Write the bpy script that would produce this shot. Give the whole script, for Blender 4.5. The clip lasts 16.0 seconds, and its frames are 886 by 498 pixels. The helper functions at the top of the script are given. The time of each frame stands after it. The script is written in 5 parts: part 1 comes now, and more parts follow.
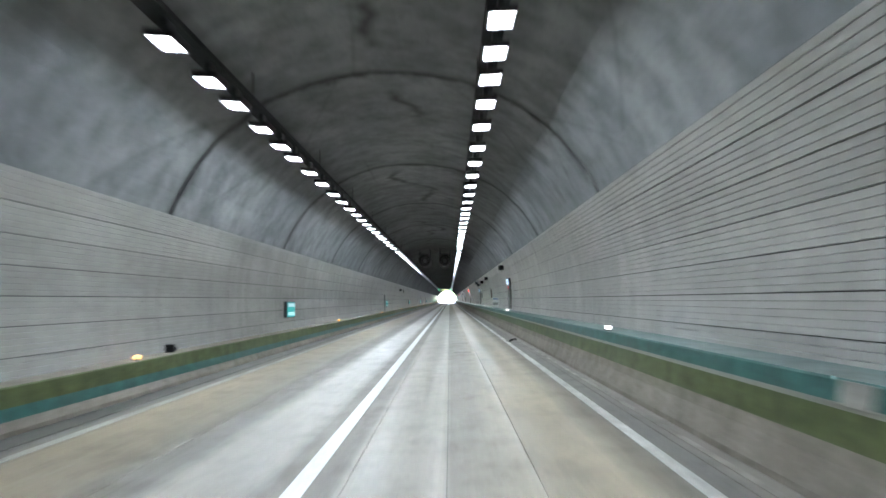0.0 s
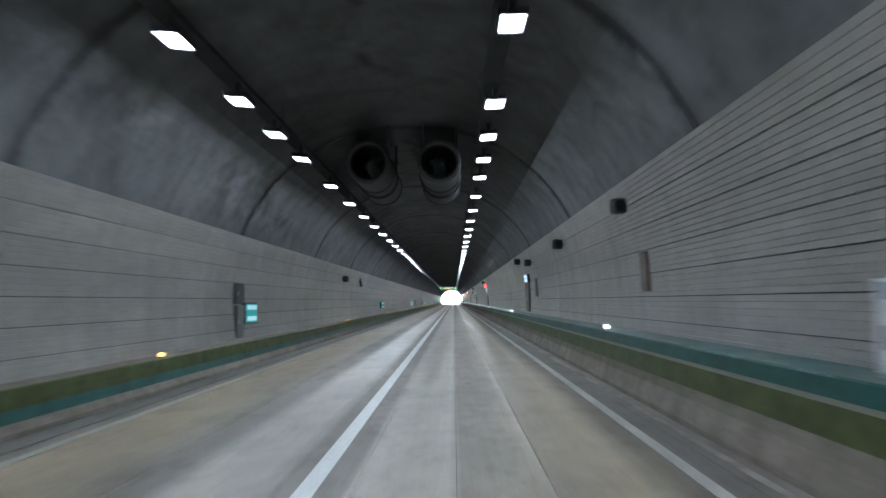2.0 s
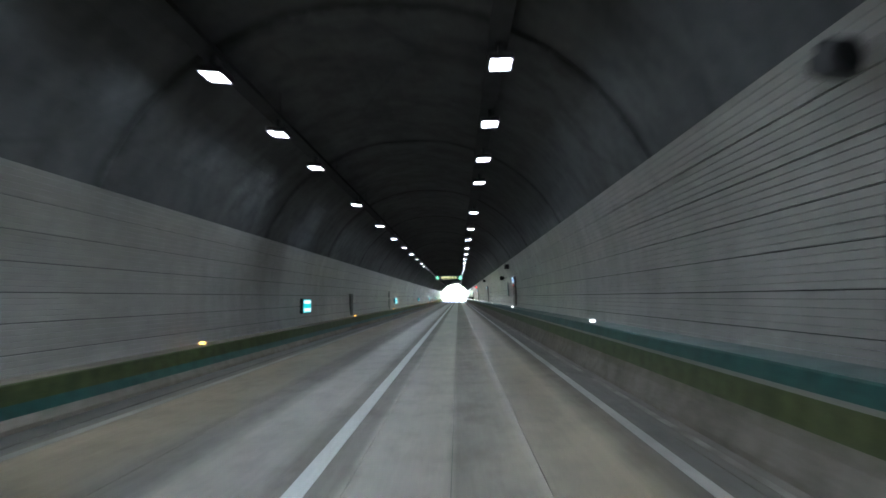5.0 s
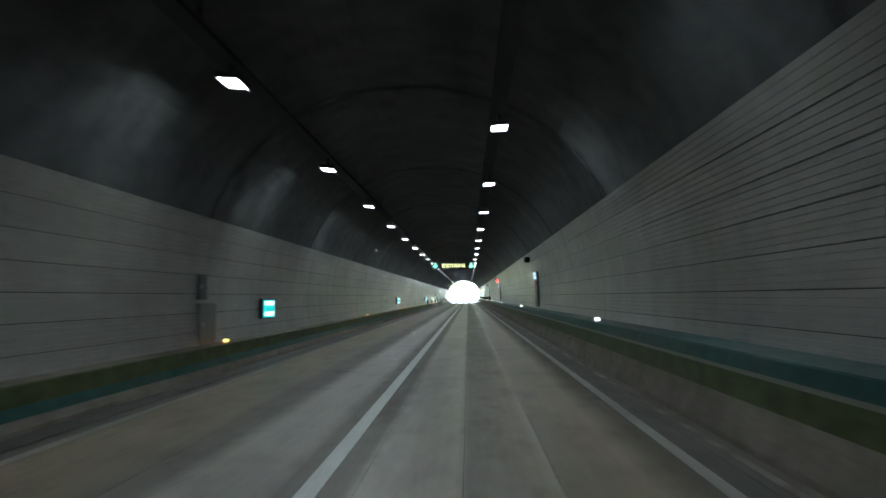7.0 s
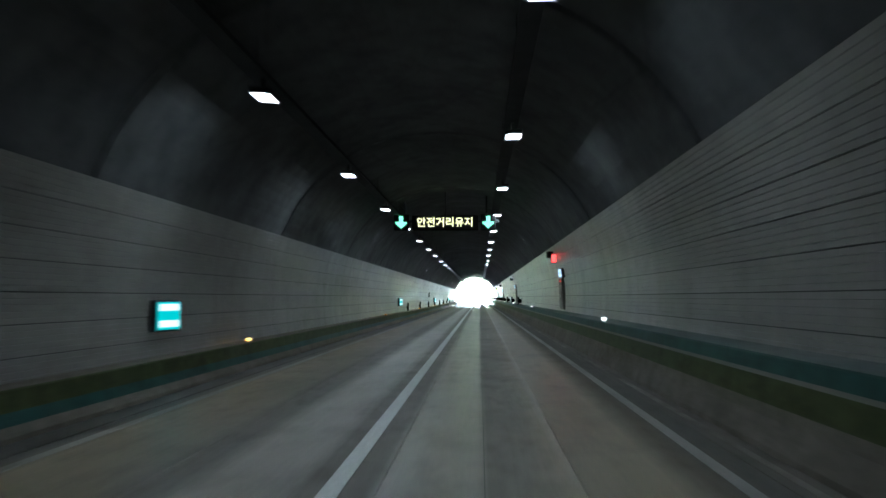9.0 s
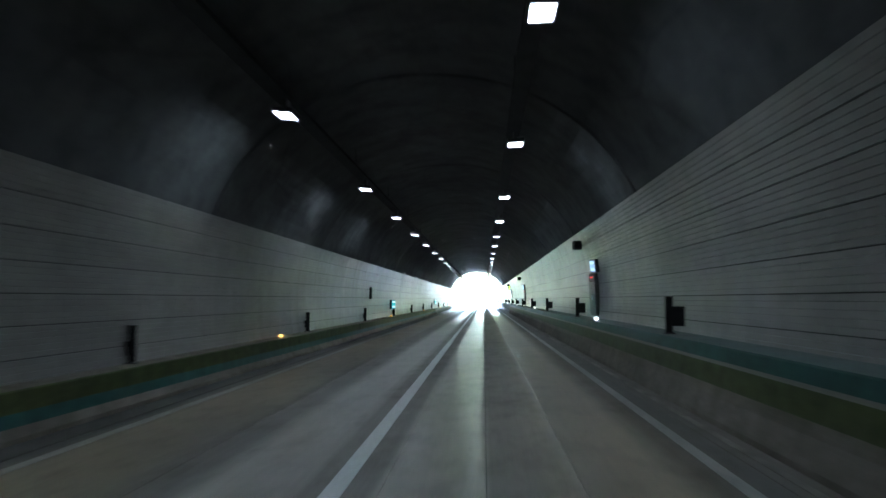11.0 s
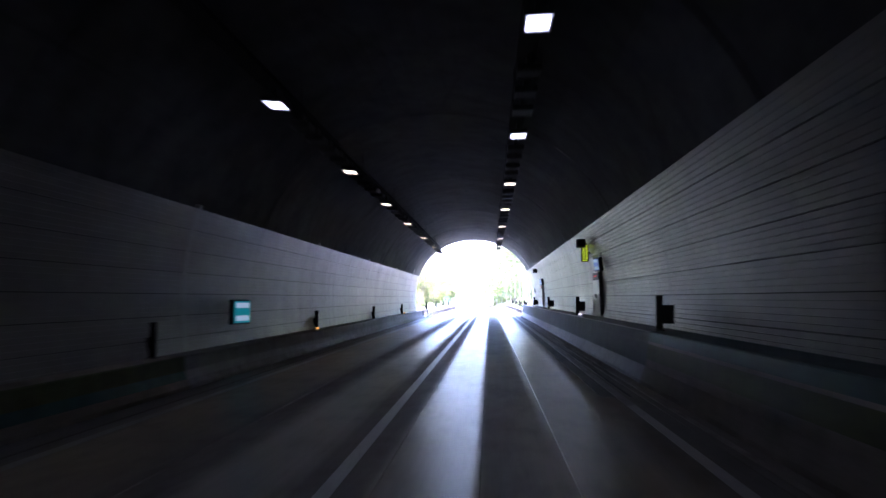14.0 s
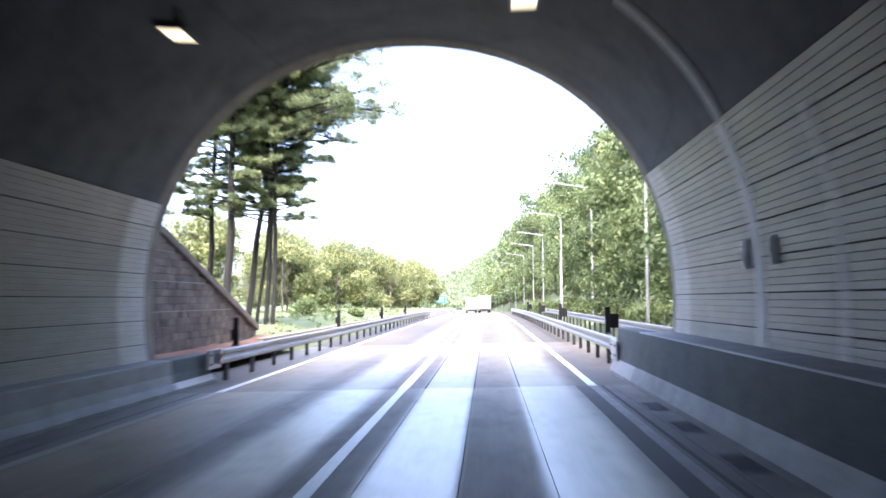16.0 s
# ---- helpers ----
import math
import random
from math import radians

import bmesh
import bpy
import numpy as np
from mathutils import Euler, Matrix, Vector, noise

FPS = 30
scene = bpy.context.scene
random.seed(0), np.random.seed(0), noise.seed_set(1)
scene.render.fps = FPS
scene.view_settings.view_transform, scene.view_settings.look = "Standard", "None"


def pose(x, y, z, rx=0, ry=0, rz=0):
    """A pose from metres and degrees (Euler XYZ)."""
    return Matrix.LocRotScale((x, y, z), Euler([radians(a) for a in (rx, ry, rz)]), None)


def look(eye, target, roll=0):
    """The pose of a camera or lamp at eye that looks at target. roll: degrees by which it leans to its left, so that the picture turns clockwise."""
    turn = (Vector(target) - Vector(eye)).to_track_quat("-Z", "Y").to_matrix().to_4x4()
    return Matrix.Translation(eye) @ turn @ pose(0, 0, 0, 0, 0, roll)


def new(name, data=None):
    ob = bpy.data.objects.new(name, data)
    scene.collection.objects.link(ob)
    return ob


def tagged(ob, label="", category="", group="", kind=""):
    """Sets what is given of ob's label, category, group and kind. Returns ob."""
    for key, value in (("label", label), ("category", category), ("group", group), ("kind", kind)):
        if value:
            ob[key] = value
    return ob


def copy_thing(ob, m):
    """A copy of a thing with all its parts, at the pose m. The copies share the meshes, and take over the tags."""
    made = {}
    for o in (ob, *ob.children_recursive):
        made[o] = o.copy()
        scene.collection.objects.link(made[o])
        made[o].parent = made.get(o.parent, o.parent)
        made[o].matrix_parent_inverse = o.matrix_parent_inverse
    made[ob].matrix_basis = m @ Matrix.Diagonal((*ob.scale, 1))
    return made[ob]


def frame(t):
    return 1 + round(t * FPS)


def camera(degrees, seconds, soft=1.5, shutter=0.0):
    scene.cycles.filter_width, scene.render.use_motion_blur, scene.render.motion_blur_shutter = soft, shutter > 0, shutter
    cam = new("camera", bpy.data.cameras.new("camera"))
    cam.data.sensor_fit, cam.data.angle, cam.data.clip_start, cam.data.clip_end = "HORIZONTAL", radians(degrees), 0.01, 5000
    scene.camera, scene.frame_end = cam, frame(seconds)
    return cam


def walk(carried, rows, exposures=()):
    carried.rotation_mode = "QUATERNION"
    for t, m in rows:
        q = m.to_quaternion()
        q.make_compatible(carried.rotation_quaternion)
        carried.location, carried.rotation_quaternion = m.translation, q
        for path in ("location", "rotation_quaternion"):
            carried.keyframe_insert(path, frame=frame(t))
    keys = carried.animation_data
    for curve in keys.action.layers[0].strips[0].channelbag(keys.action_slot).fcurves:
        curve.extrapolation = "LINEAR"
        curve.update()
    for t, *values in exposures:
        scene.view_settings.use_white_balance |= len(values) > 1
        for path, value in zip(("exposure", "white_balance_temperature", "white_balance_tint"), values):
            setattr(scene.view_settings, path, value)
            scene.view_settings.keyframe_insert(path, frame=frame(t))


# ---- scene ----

# ---------------------------------------------------------------- camera
F_PX = 1386.0
LENS = math.degrees(2 * math.atan(784 / F_PX))
cam = camera(LENS, 16.0, soft=1.6, shutter=0.3)
PORTAL = 452.3          # y of the exit portal
CAM_H = 1.68
# seconds, x, y, heading point, roll
ROWS = [
    (0.0, 1.39, 2.88, 795.8, 531.0, 0.14),
    (0.5, 1.38, 16.51, 794.9, 530.9, 0.16),
    (1.0, 1.33, 30.34, 796.3, 531.4, 0.13),
    (1.5, 1.29, 43.74, 801.6, 533.7, 0.16),
    (2.0, 1.34, 57.47, 803.5, 532.5, 0.13),
    (2.5, 1.34, 71.23, 802.3, 530.1, 0.09),
    (3.0, 1.35, 84.47, 803.1, 530.2, -0.01),
    (3.5, 1.33, 98.04, 805.1, 529.5, 0.07),
    (4.0, 1.38, 111.67, 808.2, 528.1, 0.06),
    (6.5, 1.44, 179.71, 820.8, 525.2, 0.08),
    (7.0, 1.41, 193.40, 828.8, 525.2, 0.09),
    (7.5, 1.40, 207.01, 833.7, 525.2, -0.01),
    (8.0, 1.36, 220.63, 838.1, 524.9, -0.06),
    (8.5, 1.38, 234.34, 843.5, 526.4, -0.05),
    (9.0, 1.32, 248.11, 849.1, 526.7, -0.03),
    (11.5, 1.36, 316.10, 856.6, 530.2, -0.08),
    (12.0, 1.39, 329.30, 856.3, 528.9, -0.09),
    (12.5, 1.33, 342.30, 854.2, 529.0, 0.04),
    (13.0, 1.40, 355.65, 857.1, 527.4, 0.19),
    (13.5, 1.40, 369.16, 858.7, 529.3, -0.03),
    (14.0, 1.45, 382.78, 866.9, 527.4, -0.11),
    (14.5, 1.50, 396.35, 866.4, 526.9, -0.10),
    (15.0, 1.55, 409.78, 864.5, 527.4, 0.08),
    (15.5, 1.63, 423.23, 863.4, 529.6, 0.27),
    (16.0, 1.63, 437.20, 863.0, 530.3, 0.28),
]


def aim(x, y, vx, vy, roll):
    yaw = math.degrees(math.atan2(vx - 784, F_PX))
    pitch = math.degrees(math.atan2((vy - 441) * math.cos(radians(yaw)), F_PX))
    return pose(x, y, CAM_H + 0.02 * x, 90 + pitch, roll, yaw)


walk(cam, [(t, aim(x, y, vx, vy, r)) for t, x, y, vx, vy, r in ROWS],
     exposures=[(0.0, 7.35, 5900, 10), (1.0, 7.1, 5750, 11), (2.0, 7.25, 5700, 12), (3.5, 7.1, 5650, 11), (4.0, 6.95, 5600, 12), (6.5, 7.6, 5950, 6), (7.0, 7.3, 5950, 6), (9.0, 7.05, 5600, 5), (11.5, 6.95, 5350, 8),
                (12.5, 6.15, 5150, 19), (13.5, 5.4, 5250, 31), (14.0, 5.1, 5300, 35), (14.5, 5.1, 5200, 36), (15.0, 5.0, 5400, 33), (15.5, 4.5, 5700, 30), (16.0, 3.43, 6050, 20)])

# ---------------------------------------------------------------- daylight
world = bpy.data.worlds.new("world")
scene.world = world
world.use_nodes = True
wn = world.node_tree
sky = wn.nodes.new("ShaderNodeTexSky")
sky.sky_type, sky.sun_disc = "NISHITA", False
sky.sun_elevation, sky.sun_rotation = radians(55), radians(207)
sky.dust_density, sky.air_density, sky.ozone_density = 4.5, 0.8, 0.4
wn.nodes["Background"].inputs[1].default_value = 0.15
wn.links.new(sky.outputs[0], wn.nodes["Background"].inputs[0])
sun = new("sun", bpy.data.lights.new("sun", "SUN"))
sun.data.energy, sun.data.angle, sun.data.color = 1.35, radians(12), (1.0, 0.95, 0.87)
sun.matrix_world = look((38, 398, 117), (0, 470, 0))

# ---------------------------------------------------------------- materials
def nodes_of(name):
    m = bpy.data.materials.new(name)
    m.use_nodes = True
    nt = m.node_tree
    return m, nt, nt.nodes["Principled BSDF"]


def noise_node(nt, scale, detail=4, rough=0.6, stretch=(1, 1, 1), coord="Position"):
    geo = nt.nodes.new("ShaderNodeNewGeometry") if coord == "Position" else nt.nodes.new("ShaderNodeTexCoord")
    mp = nt.nodes.new("ShaderNodeMapping")
    mp.inputs["Scale"].default_value = stretch
    nt.links.new(geo.outputs[coord], mp.inputs["Vector"])
    n = nt.nodes.new("ShaderNodeTexNoise")
    n.inputs["Scale"].default_value, n.inputs["Detail"].default_value, n.inputs["Roughness"].default_value = scale, detail, rough
    nt.links.new(mp.outputs[0], n.inputs["Vector"])
    return n.outputs["Fac"]


def ramp(nt, fac, stops):
    r = nt.nodes.new("ShaderNodeValToRGB")
    el = r.color_ramp.elements
    while len(el) < len(stops):
        el.new(0.5)
    for e, (p, c) in zip(el, stops):
        e.position = p
        e.color = (*c, 1) if len(c) == 3 else c
    nt.links.new(fac, r.inputs[0])
    return r.outputs[0]


def mix(nt, fac, a, b, mode="MIX"):
    m = nt.nodes.new("ShaderNodeMix")
    m.data_type, m.blend_type = "RGBA", mode
    for sock, v in ((m.inputs["Factor"], fac), (m.inputs["A"], a), (m.inputs["B"], b)):
        if isinstance(v, (int, float)):
            sock.default_value = v
        elif isinstance(v, tuple):
            sock.default_value = (*v, 1)
        else:
            nt.links.new(v, sock)
    return m.outputs["Result"]


def bump(nt, bsdf, fac, strength, distance=0.01):
    b = nt.nodes.new("ShaderNodeBump")
    b.inputs["Strength"].default_value, b.inputs["Distance"].default_value = strength, distance
    nt.links.new(fac, b.inputs["Height"])
    nt.links.new(b.outputs[0], bsdf.inputs["Normal"])


def grey(v):
    return (v, v, v)


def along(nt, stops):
    """Grey factor by distance down the tunnel."""
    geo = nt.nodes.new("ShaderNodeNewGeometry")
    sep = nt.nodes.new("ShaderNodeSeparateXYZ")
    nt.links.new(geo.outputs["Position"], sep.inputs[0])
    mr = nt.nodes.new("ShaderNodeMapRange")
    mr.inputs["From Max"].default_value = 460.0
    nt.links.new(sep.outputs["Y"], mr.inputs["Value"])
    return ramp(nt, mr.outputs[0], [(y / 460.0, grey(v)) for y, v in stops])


def worn(name, c1, c2, rough=0.6, big=0.6, fine=14.0, metal=0.0, stretch=(1, 1, 1), bumps=0.2, vary=0.0, spec=0.5, blotch=0.0):
    """Two colours mixed at two scales, with grain in relief."""
    m, nt, b = nodes_of(name)
    n1, n2 = noise_node(nt, big, 5, 0.65, stretch), noise_node(nt, fine, 3, 0.6, stretch)
    col = mix(nt, ramp(nt, n1, [(0.3, grey(0)), (0.7, grey(1))]), c1, c2)
    col = mix(nt, 0.35, col, ramp(nt, n2, [(0.25, grey(0.35)), (0.75, grey(1.0))]), "MULTIPLY")
    if vary:
        info = nt.nodes.new("ShaderNodeObjectInfo")
        col = mix(nt, 1.0, col, ramp(nt, info.outputs["Random"], [(0, grey(1 - vary)), (1, grey(1.0))]), "MULTIPLY")
    if blotch:
        n3 = noise_node(nt, big * 3.1, 6, 0.75)
        col = mix(nt, blotch, col, ramp(nt, n3, [(0.36, (0.45, 0.42, 0.38)), (0.6, grey(1.0))]), "MULTIPLY")
    nt.links.new(col, b.inputs["Base Color"])
    nt.links.new(ramp(nt, n1, [(0.2, grey(max(0.03, rough - 0.1))), (0.8, grey(min(1, rough + 0.1)))]), b.inputs["Roughness"])
    b.inputs["Metallic"].default_value = metal
    b.inputs["Specular IOR Level"].default_value = spec
    if bumps:
        bump(nt, b, n2, bumps)
    return m


def glowing(name, colour, strength):
    m, nt, b = nodes_of(name)
    b.inputs["Base Color"].default_value = (*colour, 1)
    b.inputs["Emission Color"].default_value = (*colour, 1)
    b.inputs["Emission Strength"].default_value = strength
    return m


def road_material(name="road_concrete", tone=1.0, matt=0.0):
    """Concrete lanes with polished wheel tracks, oil strips and dusty edges, in bands along the road."""
    m, nt, b = nodes_of(name)
    geo = nt.nodes.new("ShaderNodeNewGeometry")
    sep = nt.nodes.new("ShaderNodeSeparateXYZ")
    nt.links.new(geo.outputs["Position"], sep.inputs[0])
    wob = noise_node(nt, 0.6, 4, 0.7, (1.5, 0.12, 1))
    add = nt.nodes.new("ShaderNodeMath")
    add.operation = "MULTIPLY_ADD"
    nt.links.new(wob, add.inputs[0])
    add.inputs[1].default_value = 0.09
    nt.links.new(sep.outputs["X"], add.inputs[2])
    fr = nt.nodes.new("ShaderNodeMapRange")
    fr.inputs["From Min"].default_value, fr.inputs["From Max"].default_value = -4.955, 5.045
    nt.links.new(add.outputs[0], fr.inputs["Value"])

    def at(x):
        return (x + 5) / 10
    light, dark, dust = (0.6, 0.548, 0.475), (0.38, 0.345, 0.3), (0.48, 0.39, 0.26)
    bands = [(at(-4.4), (0.15, 0.14, 0.125)), (at(-3.8), (0.19, 0.175, 0.15)), (at(-3.4), dust), (at(-2.2), (0.34, 0.285, 0.2)), (at(-1.9), (0.3, 0.268, 0.22)),
             (at(-1.5), (0.33, 0.3, 0.265)), (at(-1.2), light), (at(-0.34), (0.5, 0.455, 0.4)), (at(-0.27), dark), (at(0.34), dark),
             (at(0.41), light), (at(1.32), (0.58, 0.515, 0.43)), (at(1.4), (0.4, 0.358, 0.3)), (at(1.8), (0.42, 0.37, 0.3)), (at(2.1), (0.53, 0.455, 0.345)),
             (at(3.0), (0.55, 0.455, 0.315)), (at(3.35), (0.29, 0.25, 0.19)), (at(3.8), (0.2, 0.185, 0.163)), (at(4.5), (0.28, 0.245, 0.193))]
    col = ramp(nt, fr.outputs[0], bands)
    grain, stain = noise_node(nt, 60, 3, 0.7), noise_node(nt, 0.35, 6, 0.7, (1, 0.35, 1))
    col = mix(nt, 0.55, col, ramp(nt, stain, [(0.32, grey(0.45)), (0.62, grey(1.0))]), "MULTIPLY")
    streak = noise_node(nt, 3.0, 5, 0.75, (3.5, 0.1, 1))
    col = mix(nt, 0.2, col, ramp(nt, streak, [(0.34, grey(0.5)), (0.6, grey(1.0))]), "MULTIPLY")
    spots = noise_node(nt, 1.6, 5, 0.75, (1, 0.5, 1))
    col = mix(nt, 0.5, col, ramp(nt, spots, [(0.36, (0.5, 0.48, 0.44)), (0.52, grey(1.0))]), "MULTIPLY")
    pale = noise_node(nt, 0.5, 5, 0.7, (1.6, 0.3, 1))
    col = mix(nt, ramp(nt, pale, [(0.6, grey(0.0)), (0.75, grey(0.3))]), col, (0.46, 0.44, 0.39))
    col = mix(nt, 0.45, col, ramp(nt, grain, [(0.3, grey(0.55)), (0.7, grey(1.0))]), "MULTIPLY")
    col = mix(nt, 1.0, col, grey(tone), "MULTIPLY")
    nt.links.new(col, b.inputs["Base Color"])
    rough = ramp(nt, fr.outputs[0], [(at(-3.4), grey(0.46)), (at(-2.1), grey(0.42)), (at(-1.75), grey(0.65)), (at(-1.45), grey(0.65)), (at(-1.15), grey(0.32)), (at(-0.5), grey(0.34)), (at(-0.25), grey(0.72)),
                                     (at(0.3), grey(0.72)), (at(0.5), grey(0.33)), (at(1.28), grey(0.33)), (at(1.4), grey(0.72)),
                                     (at(2.08), grey(0.66)), (at(2.2), grey(0.31)), (at(3.0), grey(0.31)), (at(3.4), grey(0.75))])
    nt.links.new(mix(nt, matt, rough, grey(0.75)), b.inputs["Roughness"])
    bump(nt, b, grain, 0.14, 0.004)
    return m


def lining_material():
    """Shotcrete-grey lining with damp stains that follow the ring joints, and fine cracks; the dimness deep inside is
    put into its colour.
    """
    m, nt, b = nodes_of("lining_concrete")
    geo = nt.nodes.new("ShaderNodeNewGeometry")
    sep = nt.nodes.new("ShaderNodeSeparateXYZ")
    nt.links.new(geo.outputs["Position"], sep.inputs[0])
    big, mid, fine = noise_node(nt, 0.18, 6, 0.7, (1, 0.6, 1)), noise_node(nt, 1.1, 5, 0.65), noise_node(nt, 12, 3, 0.6)
    col = ramp(nt, big, [(0.3, (0.18, 0.188, 0.193)), (0.55, (0.29, 0.3, 0.306)), (0.75, (0.44, 0.45, 0.455))])
    col = mix(nt, 0.75, col, ramp(nt, mid, [(0.35, (0.45, 0.47, 0.46)), (0.6, grey(1.0))]), "MULTIPLY")
    wander = noise_node(nt, 0.16, 4, 0.5, (0.0, 1, 0.0))
    crack = nt.nodes.new("ShaderNodeMath")
    crack.operation = "MULTIPLY_ADD"
    nt.links.new(wander, crack.inputs[0])
    crack.inputs[1].default_value, crack.inputs[2].default_value = -7.0, 3.5
    gap = nt.nodes.new("ShaderNodeMath")
    nt.links.new(crack.outputs[0], gap.inputs[0])
    nt.links.new(sep.outputs["X"], gap.inputs[1])
    wide = nt.nodes.new("ShaderNodeMath")
    wide.operation = "ABSOLUTE"
    nt.links.new(gap.outputs[0], wide.inputs[0])
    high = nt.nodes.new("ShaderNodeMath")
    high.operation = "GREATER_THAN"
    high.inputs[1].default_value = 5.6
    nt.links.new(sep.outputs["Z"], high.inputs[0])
    line = ramp(nt, wide.outputs[0], [(0.0, grey(0.3)), (0.07, grey(0.45)), (0.24, grey(1.0))])
    broken = ramp(nt, noise_node(nt, 0.28, 3, 0.6, (0.4, 1, 0.4)), [(0.47, grey(0.0)), (0.58, grey(1.0))])
    # darker band across the crown around the jet fans
    fan_band = along(nt, [(70, 1.0), (77, 0.45), (85, 0.5), (93, 1.0)])
    col = mix(nt, high.outputs[0], col, mix(nt, 1.0, col, fan_band, "MULTIPLY"))
    where = mix(nt, 1.0, mix(nt, 1.0, high.outputs[0], along(nt, [(100, 1.0), (118, 0.0)]), "MULTIPLY"), broken, "MULTIPLY")
    col = mix(nt, where, col, mix(nt, 1.0, col, line, "MULTIPLY"))
    off = nt.nodes.new("ShaderNodeMath")
    off.operation = "MULTIPLY_ADD"
    nt.links.new(mid, off.inputs[0])
    off.inputs[1].default_value = 1.3
    shift = nt.nodes.new("ShaderNodeMath")
    shift.inputs[1].default_value = 3.05
    nt.links.new(sep.outputs["Y"], shift.inputs[0])
    nt.links.new(shift.outputs[0], off.inputs[2])
    per = nt.nodes.new("ShaderNodeMath")
    per.operation = "PINGPONG"
    nt.links.new(off.outputs[0], per.inputs[0])
    per.inputs[1].default_value = 6.0
    damp = ramp(nt, per.outputs[0], [(0.0, grey(0.28)), (0.1, grey(0.4)), (0.3, grey(0.85)), (0.6, grey(1.0))])
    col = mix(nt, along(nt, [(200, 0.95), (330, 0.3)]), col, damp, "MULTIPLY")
    vor = nt.nodes.new("ShaderNodeTexVoronoi")
    vor.feature = "DISTANCE_TO_EDGE"
    vor.inputs["Scale"].default_value = 0.16
    warp = mix(nt, 0.12, geo.outputs["Position"], noise_colour(nt, 0.9), "ADD")
    nt.links.new(warp, vor.inputs["Vector"])
    col = mix(nt, 0.28, col, ramp(nt, vor.outputs["Distance"], [(0.0, grey(0.3)), (0.012, grey(1.0))]), "MULTIPLY")
    col = mix(nt, 0.25, col, ramp(nt, fine, [(0.3, grey(0.55)), (0.7, grey(1.0))]), "MULTIPLY")
    # darkens away from the entry: the dim light deep inside is in the colour
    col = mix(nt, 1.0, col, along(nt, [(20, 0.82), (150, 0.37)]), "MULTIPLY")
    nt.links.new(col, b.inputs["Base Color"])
    b.inputs["Roughness"].default_value = 0.85
    bump(nt, b, mid, 0.35, 0.03)
    return m


def tile_material(name, c1, c2):
    """Smooth glazed panels, streaked with dirt, with the slight waviness that shows in their gloss."""
    m, nt, b = nodes_of(name)
    big, fine = noise_node(nt, 0.45, 5, 0.65, (1, 0.4, 1.5)), noise_node(nt, 5, 3, 0.6, (1, 0.4, 1.5))
    col = mix(nt, ramp(nt, big, [(0.3, grey(0)), (0.7, grey(1))]), c1, c2)
    col = mix(nt, 0.3, col, ramp(nt, fine, [(0.25, grey(0.35)), (0.75, grey(1.0))]), "MULTIPLY")
    runs = noise_node(nt, 1.0, 4, 0.7, (1, 1.6, 0.12))
    col = mix(nt, 0.16, col, ramp(nt, runs, [(0.3, (0.55, 0.53, 0.5)), (0.62, grey(1.0))]), "MULTIPLY")
    smear = noise_node(nt, 0.22, 4, 0.65, (1, 0.7, 1.4))
    col = mix(nt, 0.5, col, ramp(nt, smear, [(0.34, (0.62, 0.6, 0.55)), (0.62, grey(1.0))]), "MULTIPLY")
    info = nt.nodes.new("ShaderNodeObjectInfo")
    col = mix(nt, 1.0, col, ramp(nt, info.outputs["Random"], [(0, grey(0.87)), (1, grey(1.0))]), "MULTIPLY")
    nt.links.new(col, b.inputs["Base Color"])
    nt.links.new(ramp(nt, runs, [(0.35, grey(0.4)), (0.6, grey(0.31))]), b.inputs["Roughness"])
    b.inputs["Specular IOR Level"].default_value = 0.35
    wave = noise_node(nt, 1.0, 2, 0.5, (0.3, 0.42, 0.1))
    bump(nt, b, wave, 0.16, 0.05)
    return m


def noise_colour(nt, scale):
    geo = nt.nodes.new("ShaderNodeNewGeometry")
    n = nt.nodes.new("ShaderNodeTexNoise")
    n.inputs["Scale"].default_value, n.inputs["Detail"].default_value = scale, 4
    nt.links.new(geo.outputs["Position"], n.inputs["Vector"])
    return n.outputs["Color"]


M_ROAD = road_material()
# Same concrete coloured darker for portal shade on the apron and softer daylight beyond.
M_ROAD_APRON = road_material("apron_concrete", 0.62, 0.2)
M_ROAD_OUT = road_material("darkened_road_concrete", 0.25, 0.75)
M_JOINT = worn("joint_sealant", (0.03, 0.03, 0.03), (0.06, 0.06, 0.06), 0.8)
M_SEAL = worn("grey_joint_filler", (0.12, 0.115, 0.105), (0.24, 0.23, 0.21), 0.8, 0.8, 30)
M_LINE_MID = worn("scuffed_road_paint", (0.36, 0.34, 0.3), (0.76, 0.74, 0.7), 0.6, 1.6, 20, stretch=(1, 0.35, 1), blotch=0.6)
M_LINE_FAINT = worn("faded_road_paint", (0.2, 0.195, 0.18), (0.34, 0.33, 0.31), 0.6, 1.2, 20, stretch=(1, 0.35, 1), blotch=0.6)
M_DUST = worn("caked_dust", (0.15, 0.14, 0.12), (0.46, 0.43, 0.37), 0.9, 0.5, 16, stretch=(1, 0.5, 1), blotch=0.7)
M_ASPHALT = worn("asphalt", (0.07, 0.07, 0.07), (0.13, 0.125, 0.12), 0.8, 0.5, 40)
M_LINE = worn("road_paint", (0.8, 0.8, 0.78), (0.9, 0.9, 0.88), 0.4, 1.2, 22, stretch=(1, 0.3, 1))
M_LINE_OLD = worn("dusty_road_paint", (0.3, 0.29, 0.26), (0.6, 0.58, 0.53), 0.6, 0.9, 18, stretch=(1, 0.3, 1))
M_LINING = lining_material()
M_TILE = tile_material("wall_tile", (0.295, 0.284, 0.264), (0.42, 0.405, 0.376))
